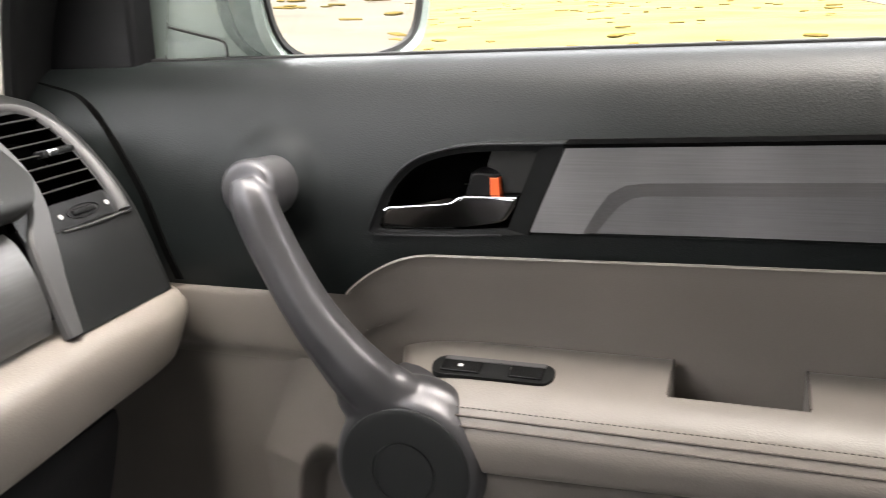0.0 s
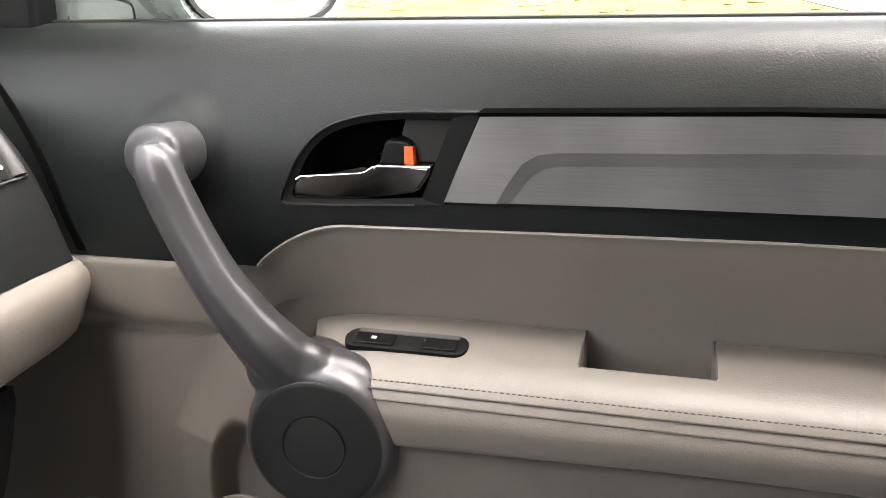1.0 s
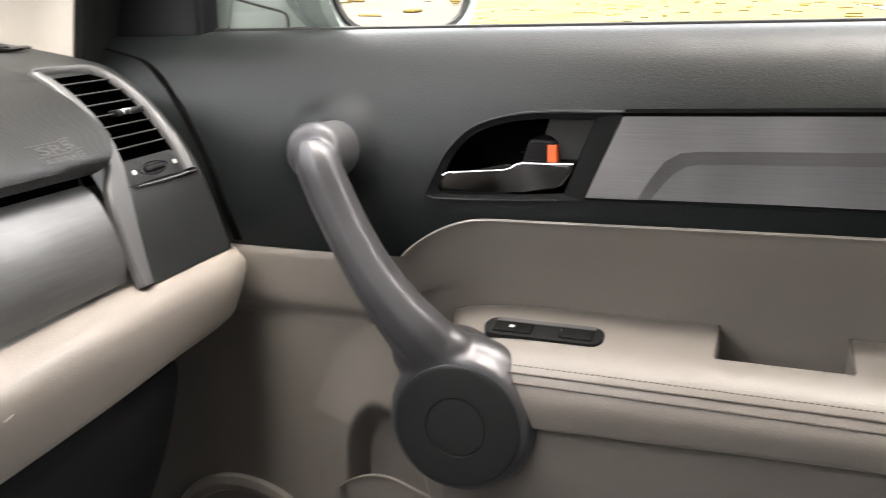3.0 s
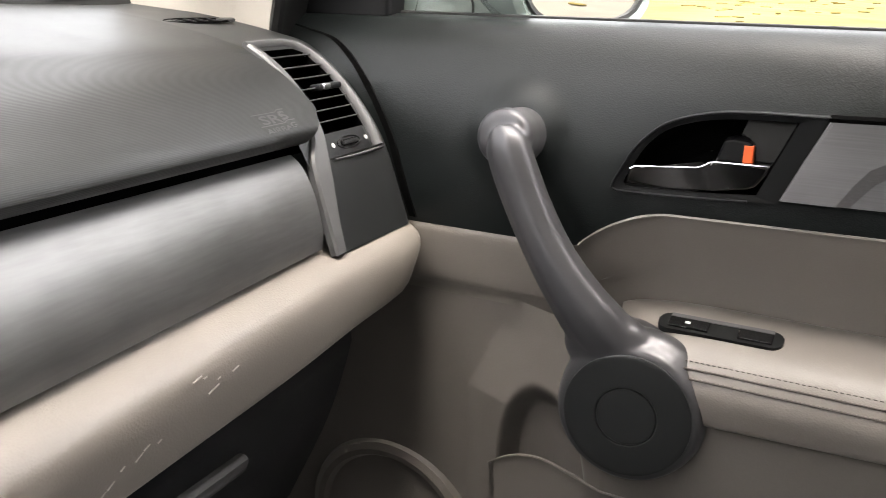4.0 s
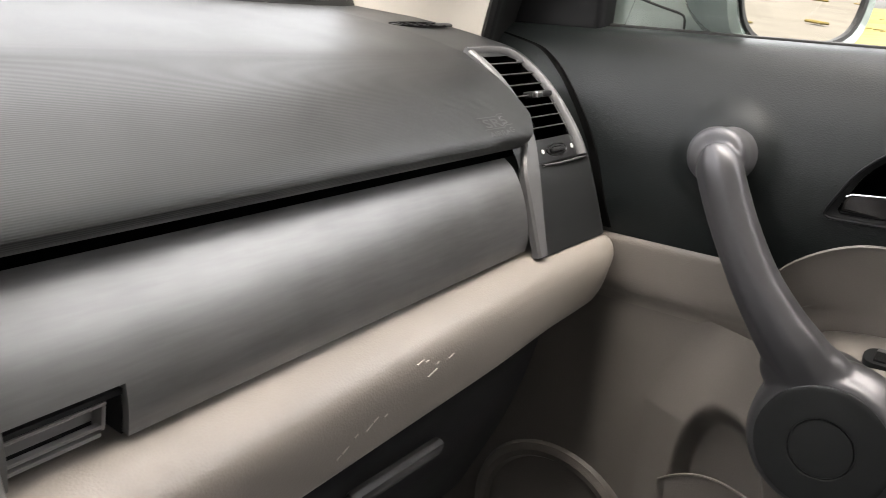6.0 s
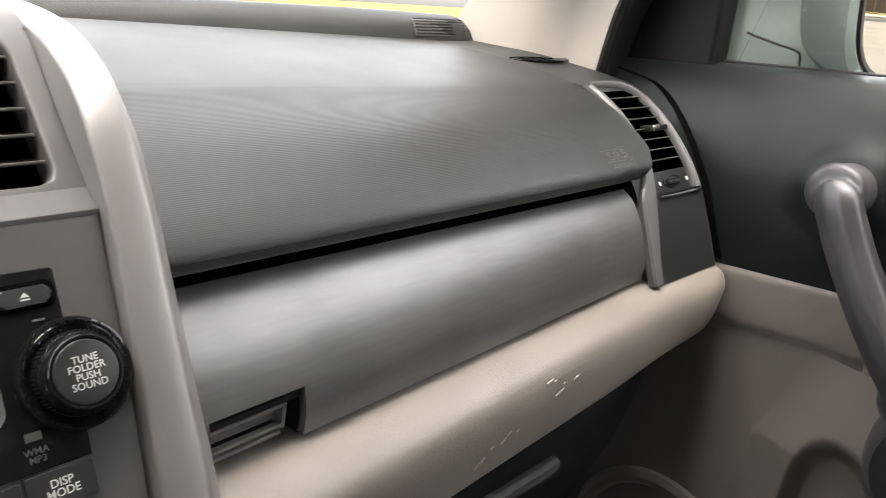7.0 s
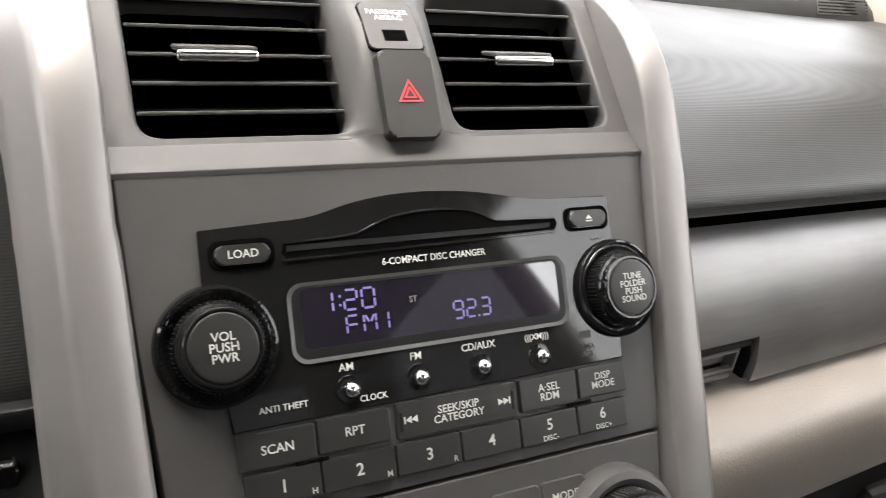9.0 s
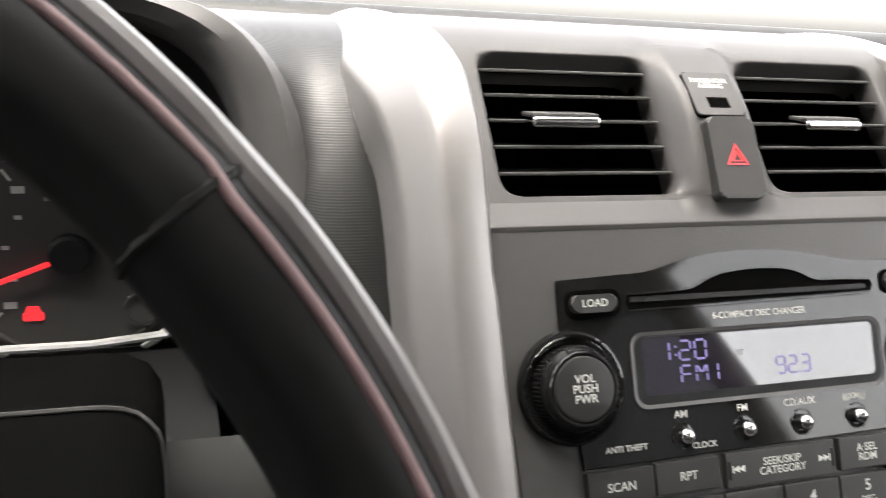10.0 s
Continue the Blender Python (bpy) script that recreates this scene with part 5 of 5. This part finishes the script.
    f = min(1, max(0, (-0.125 - y) / 0.09))
    x_top = upper_x(top)
    rec.append([(x_top - 0.0015, y, top + 0.0005), (x_top + 0.001, y, top - 0.004), (x_top + 0.010 * f + 0.002, y, top - 0.022), (x_top + 0.022 * f + 0.002, y, top - 0.050), (x_top + 0.031 * f + 0.002, y, 0.845), (x_top + 0.033 * f + 0.002, y, 0.820), (x_top + 0.033 * f + 0.002, y, 0.790)])
part("recess_panel", grid([smooth_line(r, 20) for r in rec]), BEIGE, door, "beige vinyl recessed panel")
edge = [(upper_x(upper_low(y)) - 0.0025, y, upper_low(y) + 0.0004) for y in ys if y < -0.146]
part("recess_edge", tube(edge, 0.0016, 6), BEIGE, door)


front = []
for y in (0.30, 0.20, 0.10, 0.03, -0.03, -0.08, -0.12, -0.1275):
    front.append([(0.7885, y, 0.8750), (0.7865, y, 0.868), (0.7885, y, 0.845), (0.7905, y, 0.826), (0.7930, y, 0.816), (0.7980, y, 0.807), (0.8010, y, 0.792)])
part("front_panel", sheet(front, 40, 20, 0.0, EYE), BEIGE, door, "beige moulded front panel")


def ease(t):
    t = max(0.0, min(1.0, t))
    return t * t * (3 - 2 * t)


def lower_x(y, z):
    """How far out the lower door panel lies: a flat front part that bends along a slanting line and swells toward the cabin."""
    flat = 0.7995 + 0.0205 * (0.805 - z) / 0.375
    line_y = -0.087 + (0.814 - z) * 0.47 if z > 0.70 else -0.0335 + 0.02 * (0.70 - z)
    swell = max(0.8035 - 0.42 * max(0.0, line_y - y + 0.004), 0.732) + 0.020 * max(0.0, (0.70 - z) / 0.27)
    d = max(0.0, 0.006 - abs(flat - swell))
    return min(flat, swell) - d * d / 0.024


def well_top(y):
    """Height of the pocket's rim."""
    return 0.662 - 0.050 * max(0.0, (y + 0.15) / 0.095) ** 2


low = []
low_y = [0.30 - 0.28 * k / 28 for k in range(28)] + [0.02 - 0.26 * k / 150 for k in range(150)] + [-0.24 - 0.76 * (k / 36) ** 1.4 for k in range(37)]
for y in low_y:
    row = []
    for q in range(150):
        z = 0.806 - 0.376 * q / 149
        dy, dz = (y + 0.128) / 0.055, (z - 0.60) / 0.127
        r = (abs(dy) ** 2.4 + max(0, dz) ** 2.4) ** (1 / 2.4)
        row.append(V(lower_x(y, z) + 0.032 * ease((1.08 - r) / 0.30), y, z))
    low.append(row)
# Darker beige than the panel above puts the footwell's shade in the colour.
part("lower_panel", grid(low), BEIGE_DIM, door, "beige moulded lower panel darkened for footwell shade", sharp=60)
pocket_y = [-0.060 - 0.24 * k / 36 for k in range(37)]
# The pocket wall takes the same darkened beige.
part("bottle_pocket", grid([[V(lower_x(y, z) + 0.003 * (z > well_top(y) - 0.001), y, z) for z in (well_top(y), well_top(y) - 0.002, well_top(y) - 0.03, 0.55, 0.44)] for y in pocket_y]), BEIGE_DIM, door, "beige bottle pocket wall darkened for footwell shade")

# the armrest: one padded shelf with a cut-out pull pocket and grooved seams
ARM = [(0.8205, 0.8240), (0.8165, 0.8305), (0.800, 0.8318), (0.778, 0.8275), (0.757, 0.8220), (0.740, 0.8140), (0.7300, 0.8050), (0.7245, 0.7950), (0.7215, 0.7830), (0.7225, 0.7680), (0.7270, 0.7575), (0.745, 0.7530)]
arm_sil = smooth_line([(x, 0, z) for x, z in ARM], 44)
nose = [(-0.186, 0.90), (-0.190, 0.72), (-0.197, 0.52), (-0.207, 0.34), (-0.222, 0.18), (-0.240, 0.07), (-0.262, 0.015), (-0.29, 0.0)]
def arm_row(y, pull):
    out = []
    for p in arm_sil:
        f = min(1, max(0, (0.815 - p.x) / 0.11))
        lift = 0.007 * min(1, max(0, (-0.29 - y) / 0.22)) * min(1, max(0, (0.80 - p.z) / 0.04))
        out.append(V(p.x + pull * (0.812 - p.x), y, p.z - 0.012 * pull * (1 if p.z > 0.8 else 0) + lift))
    return out


Y_A, Y_B, X_P = -0.4215, -0.5215, 0.7650
arm_rows = [arm_row(y, pull) for y, pull in nose] + [arm_row(y, 0) for y in (-0.33, -0.38, Y_A)]
behind = [arm_row(y, 0) for y in (Y_B, -0.58, -0.66, -0.76, -0.88, -1.0)]
inner = [[p for p in arm_row(y, 0) if p.x < X_P or p.z < 0.80] for y in (Y_A, -0.455, -0.488, Y_B)]
arm_bm = merge(grid(arm_rows), grid(inner), grid(behind))
armrest = part("armrest", arm_bm, BEIGE, door, "beige stitched padded armrest")
pocket = merge(grid([[V(0.8175, Y_A, 0.8305), V(X_P, Y_A, 0.8240), V(X_P, Y_A, 0.775), V(0.8175, Y_A, 0.775)], [V(0.8175, Y_A - 0.001, 0.8300), V(X_P - 0.001, Y_A - 0.001, 0.8230), V(X_P - 0.001, Y_A - 0.001, 0.775), V(0.8175, Y_A - 0.001, 0.775)]], closed=True, caps=True),
               grid([[V(0.8175, Y_B, 0.8305), V(X_P, Y_B, 0.8240), V(X_P, Y_B, 0.775), V(0.8175, Y_B, 0.775)], [V(0.8175, Y_B + 0.001, 0.8300), V(X_P - 0.001, Y_B + 0.001, 0.8230), V(X_P - 0.001, Y_B + 0.001, 0.775), V(0.8175, Y_B + 0.001, 0.775)]], closed=True, caps=True),
               block((0.001, abs(Y_B - Y_A), 0.046), (X_P, (Y_A + Y_B) / 2, 0.7995)), block((0.06, abs(Y_B - Y_A), 0.004), (0.79, (Y_A + Y_B) / 2, 0.778)))
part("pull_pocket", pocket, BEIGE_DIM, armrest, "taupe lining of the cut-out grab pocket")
for y_edge in (Y_A, Y_B):
    part("pocket_edge", tube([(0.8150, y_edge, 0.8312), (0.790, y_edge, 0.8298), (X_P, y_edge, 0.8244), (X_P - 0.0005, y_edge, 0.8130), (X_P - 0.0005, y_edge, 0.790)], 0.0011, 6), SEAM, armrest)
# Thin dark tubes drawn for two sunken sewn grooves.
for off in (0, 1):
    x, z = 0.7295 - 0.0040 * off, 0.8050 - 0.0072 * off
    part("seam_groove", tube([(x, -0.262, z), (x, -0.50, z), (x, -1.0, z)], 0.0009, 6, 30), SEAM, armrest)
stitches = []
for k in range(150):
    stitches.append(block((0.0010, 0.0030, 0.0009), (0.7345, -0.262 - 0.0046 * k, 0.8098), 0.0003, 1))
tagged(part("stitching", merge(*stitches), SEAM, armrest, "row of tan stitches"), kind="stuff")

# window switch let into the armrest
swm = Matrix.Translation((0.7905, -0.2305, 0.8315)) @ pose(0, 0, 0, 0, -13, 0) @ Matrix(((0, -1, 0, 0), (-1, 0, 0, 0), (0, 0, 1, 0), (0, 0, 0, 1)))
sw_shape = rounded(-0.001, 0.1025, 0.0075, 0.0325, 0.010, 6)
switch = part("switch_panel", shift(prism(sw_shape, -0.006, 0.0012, 0.0012), swm), BEZEL, door, "black window switch panel")
part("panel_edge", shift(block((0.086, 0.0050, 0.0022), (0.051, 0.0108, 0.0012), 0.0009), swm), SILVER_MID, switch)
part("window_switch", shift(block((0.034, 0.0145, 0.0030), (0.0250, 0.0215, 0.0006), 0.0010), swm @ pose(0, 0, 0, 2, 0, 0)), PIANO, switch, "black rocker switch with a white mark")
part("lock_switch", shift(block((0.028, 0.0145, 0.0030), (0.0800, 0.0215, 0.0006), 0.0010), swm @ pose(0, 0, 0, 2, 0, 0)), PIANO, switch, "black rocker switch with a white mark")
part("switch_mark", shift(block((0.0045, 0.0035, 0.0004), (0.024, 0.0215, 0.0030), 0.0001), swm), WHITE, switch)
part("switch_mark", shift(block((0.0014, 0.009, 0.0006), (0.0625, 0.0330, 0.0024), 0.0001), swm @ pose(0, 0, 0, 0, 0, -10)), CHROME, switch)

# ---- brushed trim strip with its stepped face ----
YZ = Matrix(((0, 0, -1, 0), (-1, 0, 0, 0), (0, 1, 0, 0), (0, 0, 0, 1)))  # plate x runs rearward, y up, z into the cabin


def on_door(bm, x):
    return shift(bm, Matrix.Translation((x, 0, 0)) @ YZ)


trim_x = 0.797
TR = [(0.311, 0.9425), (0.342, 1.0110), (0.55, 1.0155), (1.0, 1.016), (1.0, 0.9460), (0.60, 0.9460), (0.45, 0.9450)]
trim = part("trim_strip", on_door(prism(TR, 0.0, 0.0125, 0.0004), trim_x), BRUSH_Y, door, "brushed grey trim strip with a stepped face")
upper = [(0.3135, 0.9435), (0.3440, 1.0098), (0.55, 1.0142), (0.999, 1.0148), (0.999, 0.9925), (0.60, 0.9925), (0.40, 0.9868), (0.386, 0.9850), (0.374, 0.9780), (0.364, 0.9640), (0.354, 0.9440)]
lowr = [(0.3135, 0.9435), (0.3440, 1.0098), (0.55, 1.0142), (0.999, 1.0148), (0.999, 0.9810), (0.60, 0.9810), (0.40, 0.9752), (0.390, 0.9730), (0.380, 0.9660), (0.372, 0.9560), (0.365, 0.9440)]
step = bmesh.new()
hi, lo = [step.verts.new((p[0], p[1] - (0.0024 if 0.944 < p[1] < 0.995 else 0), 0.0172)) for p in upper], [step.verts.new((p[0], p[1] - (0.0024 if 0.944 < p[1] < 0.995 else 0), 0.0122)) for p in lowr]
step.faces.new(hi)
for k in range(len(hi)):
    step.faces.new((hi[k], lo[k], lo[(k + 1) % len(hi)], hi[(k + 1) % len(hi)]))
bmesh.ops.recalc_face_normals(step, faces=step.faces)
part("step", on_door(step, trim_x), BRUSH_Y, trim, sharp=20)
part("trim_gap", on_door(prism([(0.17, 0.9325), (0.18, 0.9420), (0.305, 0.9415), (1.0, 0.9450), (1.0, 0.9390), (0.31, 0.9355)], 0.0, 0.0025, 0.0015), 0.7905), DARK, door)
# Proud black strip draws the dark gap above the trim.
part("upper_gap", on_door(prism([(0.34, 1.0125), (0.55, 1.0172), (1.0, 1.0178), (1.0, 1.0146), (0.55, 1.0140), (0.34, 1.0096)], 0.0, 0.0232), 0.803), VOID, door)

# ---- inner door handle: black bezel, chrome lever, orange lock tab ----
rim_o = smooth_line([(0.311, 0.9400, 0), (0.25, 0.9365, 0), (0.19, 0.9345, 0), (0.1755, 0.9350, 0), (0.1735, 0.9390, 0), (0.1800, 0.9530, 0), (0.1930, 0.9760, 0), (0.2150, 0.9965, 0), (0.2450, 1.0070, 0), (0.279, 1.0110, 0), (0.3410, 1.0120, 0)], 60)
rim_i = smooth_line([(0.294, 0.9445, 0), (0.25, 0.9415, 0), (0.20, 0.9395, 0), (0.1855, 0.9395, 0), (0.1830, 0.9430, 0), (0.1890, 0.9560, 0), (0.2010, 0.9770, 0), (0.2200, 0.9930, 0), (0.2480, 1.0020, 0), (0.279, 1.0055, 0), (0.3195, 1.0065, 0)], 60)
handle = part("handle_bezel", on_door(frame_ring([(p.x, p.y) for p in rim_o], [(p.x, p.y) for p in rim_i], -0.004, 0.0125, 0.0015), 0.7965), BEZEL, door, "black bezel round the door handle")
part("bezel_lip", on_door(tube([(p.x, p.y, 0.0125) for p in rim_o[4:]], 0.0012, 8), 0.7965), BLACK, handle)
cup_rows = []
cx, cz = 0.250, 0.972
for f, d in ((1.0, 0.0095), (0.97, 0.002), (0.90, -0.008), (0.75, -0.0150), (0.45, -0.019), (0.02, -0.020)):
    cup_rows.append([(cx + (p.x - cx) * f, cz + (p.y - cz) * f, d) for p in rim_i])
cup = grid([[V(*q) for q in r] for r in cup_rows], closed=True)
# Sheenless black puts the shade of the cup's inside into its colour.
part("cup", on_door(cup, 0.7965), VOID, handle, "deep black finger cup")
swell = [V(x, z, 0) for x, z in ((0.2800, 1.0050), (0.2755, 0.9910), (0.2865, 0.9890), (0.2880, 0.9705), (0.3055, 0.9705), (0.3205, 1.0050))]
part("grip_side", on_door(prism([(p.x, p.y) for p in swell], -0.012, 0.002, 0.0015, 3), 0.7965), SMOOTH_CHARCOAL, handle)
lever = [(0.1850, 0.9415), (0.1862, 0.9520), (0.1905, 0.9592), (0.2440, 0.9637), (0.2480, 0.9648), (0.2545, 0.9690), (0.2590, 0.9698), (0.3030, 0.9705), (0.3005, 0.9620), (0.2930, 0.9510), (0.2860, 0.9470), (0.2600, 0.9445), (0.22, 0.9425)]
part("lever", on_door(prism(lever, -0.004, 0.0130, 0.0034, 5), 0.7965), DARK_CHROME, handle, "polished chrome pull lever")
# Bright bead along the top stands for the lever's highlight.
part("lever_highlight", on_door(tube([(x, z - 0.0012, 0.0122) for x, z in ((0.1885, 0.9565), (0.1925, 0.9590), (0.2440, 0.9637), (0.2485, 0.9650), (0.2545, 0.9688), (0.2590, 0.9698), (0.3015, 0.9705))], 0.0010, 8), 0.7965), CHROME, handle, "bright chrome bead for the upper edge's highlight")
part("lock_knob", on_door(prism([(0.2585, 0.9695), (0.2640, 0.9868), (0.2700, 0.9885), (0.2830, 0.9875), (0.2865, 0.9860), (0.2865, 0.9695)], -0.012, 0.0085, 0.0025, 3), 0.7965), BLACK, handle, "black lock knob")
part("lock_flag", on_door(prism([(0.2798, 0.9700), (0.2800, 0.9842), (0.2875, 0.9842), (0.2876, 0.9700)], -0.004, 0.0095, 0.0006), 0.7965), ORANGE, handle, "orange unlocked flag")

# ---- the slanting grab handle ----
way = smooth_line([(0.7440, -0.0840, 0.985), (0.7350, -0.0930, 0.965), (0.7315, -0.1120, 0.925), (0.7270, -0.1380, 0.882), (0.7250, -0.1640, 0.848), (0.7260, -0.1830, 0.826), (0.7370, -0.2020, 0.797)], 44)
wide = smooth_line([(0.0120, 0, 0), (0.0195, 0.35, 0), (0.0205, 1, 0), (0.0205, 2, 0), (0.0210, 3, 0), (0.0235, 4, 0), (0.0275, 5, 0), (0.0335, 6, 0)], 44)
g_rows = []
for k, p in enumerate(way):
    d = (way[min(k + 1, 43)] - way[max(k - 1, 0)]).normalized()
    out = V(-1, 0, 0)
    out = (out - out.dot(d) * d).normalized()
    side = d.cross(out)
    w, h = wide[k].x, 0.0145 + 0.004 * k / 43
    g_rows.append([p + w * c * side + h * q * out for c, q in ((1.0, -0.80), (1.0, -0.15), (0.93, 0.12), (0.34, 0.90), (0.22, 0.97), (-0.36, 1.0), (-0.47, 0.96), (-0.93, 0.42), (-1.0, 0.15), (-1.0, -0.80), (-0.6, -1.0), (0.6, -1.0))])
XM = Matrix(((0, 0, -1, 0), (-1, 0, 0, 0), (0, 1, 0, 0), (0, 0, 0, 1)))
CAP = Matrix.Translation((0.7115, -0.2220, 0.7572)) @ XM @ pose(0, 0, 0, -4, 3, 0)
knuckle = shift(lathe([(0.0, -0.075), (0.0275, -0.075), (0.0262, -0.050), (0.0255, -0.02), (0.0262, 0.0), (0.0258, 0.0030), (0.0240, 0.0060), (0.0200, 0.0078), (0.0, 0.0086)], 48), Matrix.Translation((0.7500, -0.0835, 0.9775)) @ XM @ pose(0, 0, 0, -6, 0, 0))
cap_body = shift(lathe([(0.0, -0.080), (0.0690, -0.080), (0.0680, -0.045), (0.0655, -0.020), (0.0625, -0.0085), (0.0595, -0.0035), (0.0560, -0.0012), (0.0, -0.0012)], 72), CAP)
bulge = bmesh.new()
bmesh.ops.create_uvsphere(bulge, u_segments=36, v_segments=24, radius=1.0, matrix=Matrix.Translation((0.7450, -0.2225, 0.7830)) @ Matrix.Diagonal((0.031, 0.057, 0.0435, 1)))
saddle = bmesh.new()
bmesh.ops.create_uvsphere(saddle, u_segments=32, v_segments=20, radius=1.0, matrix=Matrix.Translation((0.7365, -0.1950, 0.8090)) @ Matrix.Diagonal((0.0230, 0.0400, 0.0310, 1)))
grab = part("grab_handle", merge(saddle, grid(g_rows, closed=True, caps=True), knuckle, cap_body, bulge), SILVER_DARK, door, "graphite satin grab handle ending in a round cap", sharp=180)
grab.modifiers.clear()
fuse = grab.modifiers.new("fuse", "REMESH")
fuse.mode, fuse.voxel_size, fuse.use_smooth_shade = "VOXEL", 0.0014, True
soften = grab.modifiers.new("soften", "SMOOTH")
soften.factor, soften.iterations = 0.5, 40
part("end_cap", shift(lathe([(0.0548, -0.0025), (0.0545, 0.0000), (0.0535, 0.0008), (0.0500, 0.0013), (0.0280, 0.0022), (0.0268, 0.0020), (0.0262, 0.0008), (0.0255, 0.0008), (0.0248, 0.0018), (0.0, 0.0026)], 72), CAP), END_DARK, grab, "flat charcoal end cap with a ringed centre")
part("mount_ring", shift(lathe([(0.0285, -0.062), (0.0285, -0.046), (0.0272, -0.0445), (0.0262, -0.0450)], 48), Matrix.Translation((0.7500, -0.0835, 0.9775)) @ XM @ pose(0, 0, 0, -6, 0, 0)), RUBBER, grab)

# ---- speaker, bottle well and sill of the lower door ----
spk = Matrix.Translation((0.812, 0.070, 0.488)) @ XM
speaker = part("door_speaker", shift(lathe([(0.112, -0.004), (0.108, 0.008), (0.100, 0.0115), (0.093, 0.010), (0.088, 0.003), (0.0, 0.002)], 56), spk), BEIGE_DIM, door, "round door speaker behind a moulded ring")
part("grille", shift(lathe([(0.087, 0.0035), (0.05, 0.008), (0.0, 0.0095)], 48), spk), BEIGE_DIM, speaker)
part("well_edge", tube([(lower_x(y, well_top(y)) - 0.0006, y, well_top(y)) for y in pocket_y], 0.0013, 6), BEIGE, door)
part("outer_skin", block((0.03, 1.30, 0.66), (0.895, -0.35, 0.73), 0.01), PAINT, door)

# ---- black corner cover at the foot of the window, and the seal behind it ----
cover_out = [(-0.0980, 1.066), (-0.0850, 1.30), (-0.30, 1.30), (-0.30, 1.066)]
part("corner_cover", shift(prism(cover_out, 0.0, 0.030, 0.008, 3), Matrix.Translation((0.884, 0, 0)) @ XM), BLACK, door, "black moulded corner cover behind the mirror")
part("frame_seal", sheet([[(0.790, 0.207, 1.040), (0.798, 0.202, 1.041), (0.82, 0.210, 1.043), (0.870, 0.215, 1.045)], [(0.776, 0.165, 1.15), (0.784, 0.161, 1.15), (0.81, 0.17, 1.15), (0.860, 0.175, 1.15)], [(0.750, 0.06, 1.30), (0.76, 0.056, 1.30), (0.78, 0.066, 1.30), (0.85, 0.07, 1.30)]], 14, 20, 0.01, EYE), RUBBER, door, "black rubber door frame seal")
part("window_frame", tube([(0.915, 0.160, 1.07), (0.905, 0.14, 1.20), (0.82, -0.08, 1.38), (0.70, -0.40, 1.585), (0.66, -1.0, 1.60)], 0.02, 10, 30), BLACK, door)
pane_ob = part("window_glass", slab(((0.889, 0.09, 1.06), (0.889, -1.0, 1.06), (0.695, -1.0, 1.59), (0.702, -0.38, 1.57), (0.808, -0.02, 1.28)), 0.004), CLEAR, door, "clear side window glass")
pane_ob.visible_shadow = False

# ---- the outside mirror ----
mirror = thing("door_mirror", (0.95, 0.0, 1.06), "silver-green door mirror reflecting the street behind", "door mirror")
MN = Vector((-0.31, -0.95, -0.035)).normalized()
side_v = V(0, 0, 1).cross(MN).normalized()
up_v = MN.cross(side_v)
MC = V(1.003, -0.070, 1.150)
MM4 = Matrix((( -side_v.x, up_v.x, MN.x, MC.x), (-side_v.y, up_v.y, MN.y, MC.y), (-side_v.z, up_v.z, MN.z, MC.z), (0, 0, 0, 1)))
g_out = smooth_line([(-0.086, 0.058, 0), (-0.092, 0.0, 0), (-0.084, -0.052, 0), (-0.060, -0.074, 0), (0.0, -0.082, 0), (0.060, -0.074, 0), (0.088, -0.045, 0), (0.096, 0.02, 0), (0.088, 0.06, 0), (0.05, 0.074, 0), (-0.05, 0.072, 0), (-0.086, 0.058, 0)], 61)[:-1]
ol = [(p.x * 1.22, p.y * 1.02) for p in g_out]
part("mirror_glass", shift(prism(ol, -0.003, 0.0, 0.0006), MM4), MIRROR, mirror, "clean mirror glass")
part("gasket", shift(frame_ring([(x * 1.045, y * 1.05) for x, y in ol], ol, -0.012, 0.004, 0.001), MM4), RUBBER, mirror)
shell = [[(x * f, y * f2, d) for x, y in ol] for f, f2, d in ((1.05, 1.055, 0.0), (1.13, 1.14, 0.006), (1.19, 1.20, 0.000), (1.20, 1.22, -0.02), (1.12, 1.15, -0.06), (0.9, 0.9, -0.10), (0.5, 0.5, -0.125), (0.02, 0.02, -0.13))]
part("housing", shift(grid([[V(*q) for q in r] for r in shell], closed=True), MM4), PAINT, mirror, "silver-green painted housing")
part("foot", sheet([[(0.893, 0.125, z), (0.897, 0.085, z), (0.903, 0.045, z), (0.912, 0.005, z), (0.928, -0.030, z)] if z < 1.2 else [(0.905, 0.135, z), (0.91, 0.09, z), (0.92, 0.05, z), (0.93, 0.01, z), (0.94, -0.02, z)] for z in (1.05, 1.085, 1.13, 1.18, 1.26)], 24, 24, 0.01, EYE), PAINT, mirror, "painted mirror foot with a dark seam")
part("foot_seam", tube([(0.8925, 0.082, 1.108), (0.8965, 0.050, 1.099), (0.8995, 0.030, 1.0935), (0.9010, 0.0235, 1.089), (0.9015, 0.0225, 1.075)], 0.0014, 6, 20), RUBBER, mirror)
# black weatherstrip in the gap between the dashboard's end and the door
def door_x(z):
    return upper_x(z) if z > 0.8755 else 0.7870


tagged(part("gap_seal", grid([[V(door_x(p.z) - 0.0015 + 0.003 * (k == 0), p.y + 0.003 + 0.0025 * k, p.z) for p in CURVE[20:241:5]] for k in range(5)]), VOID), "black rubber seal between dashboard and door", "seal", kind="structure")
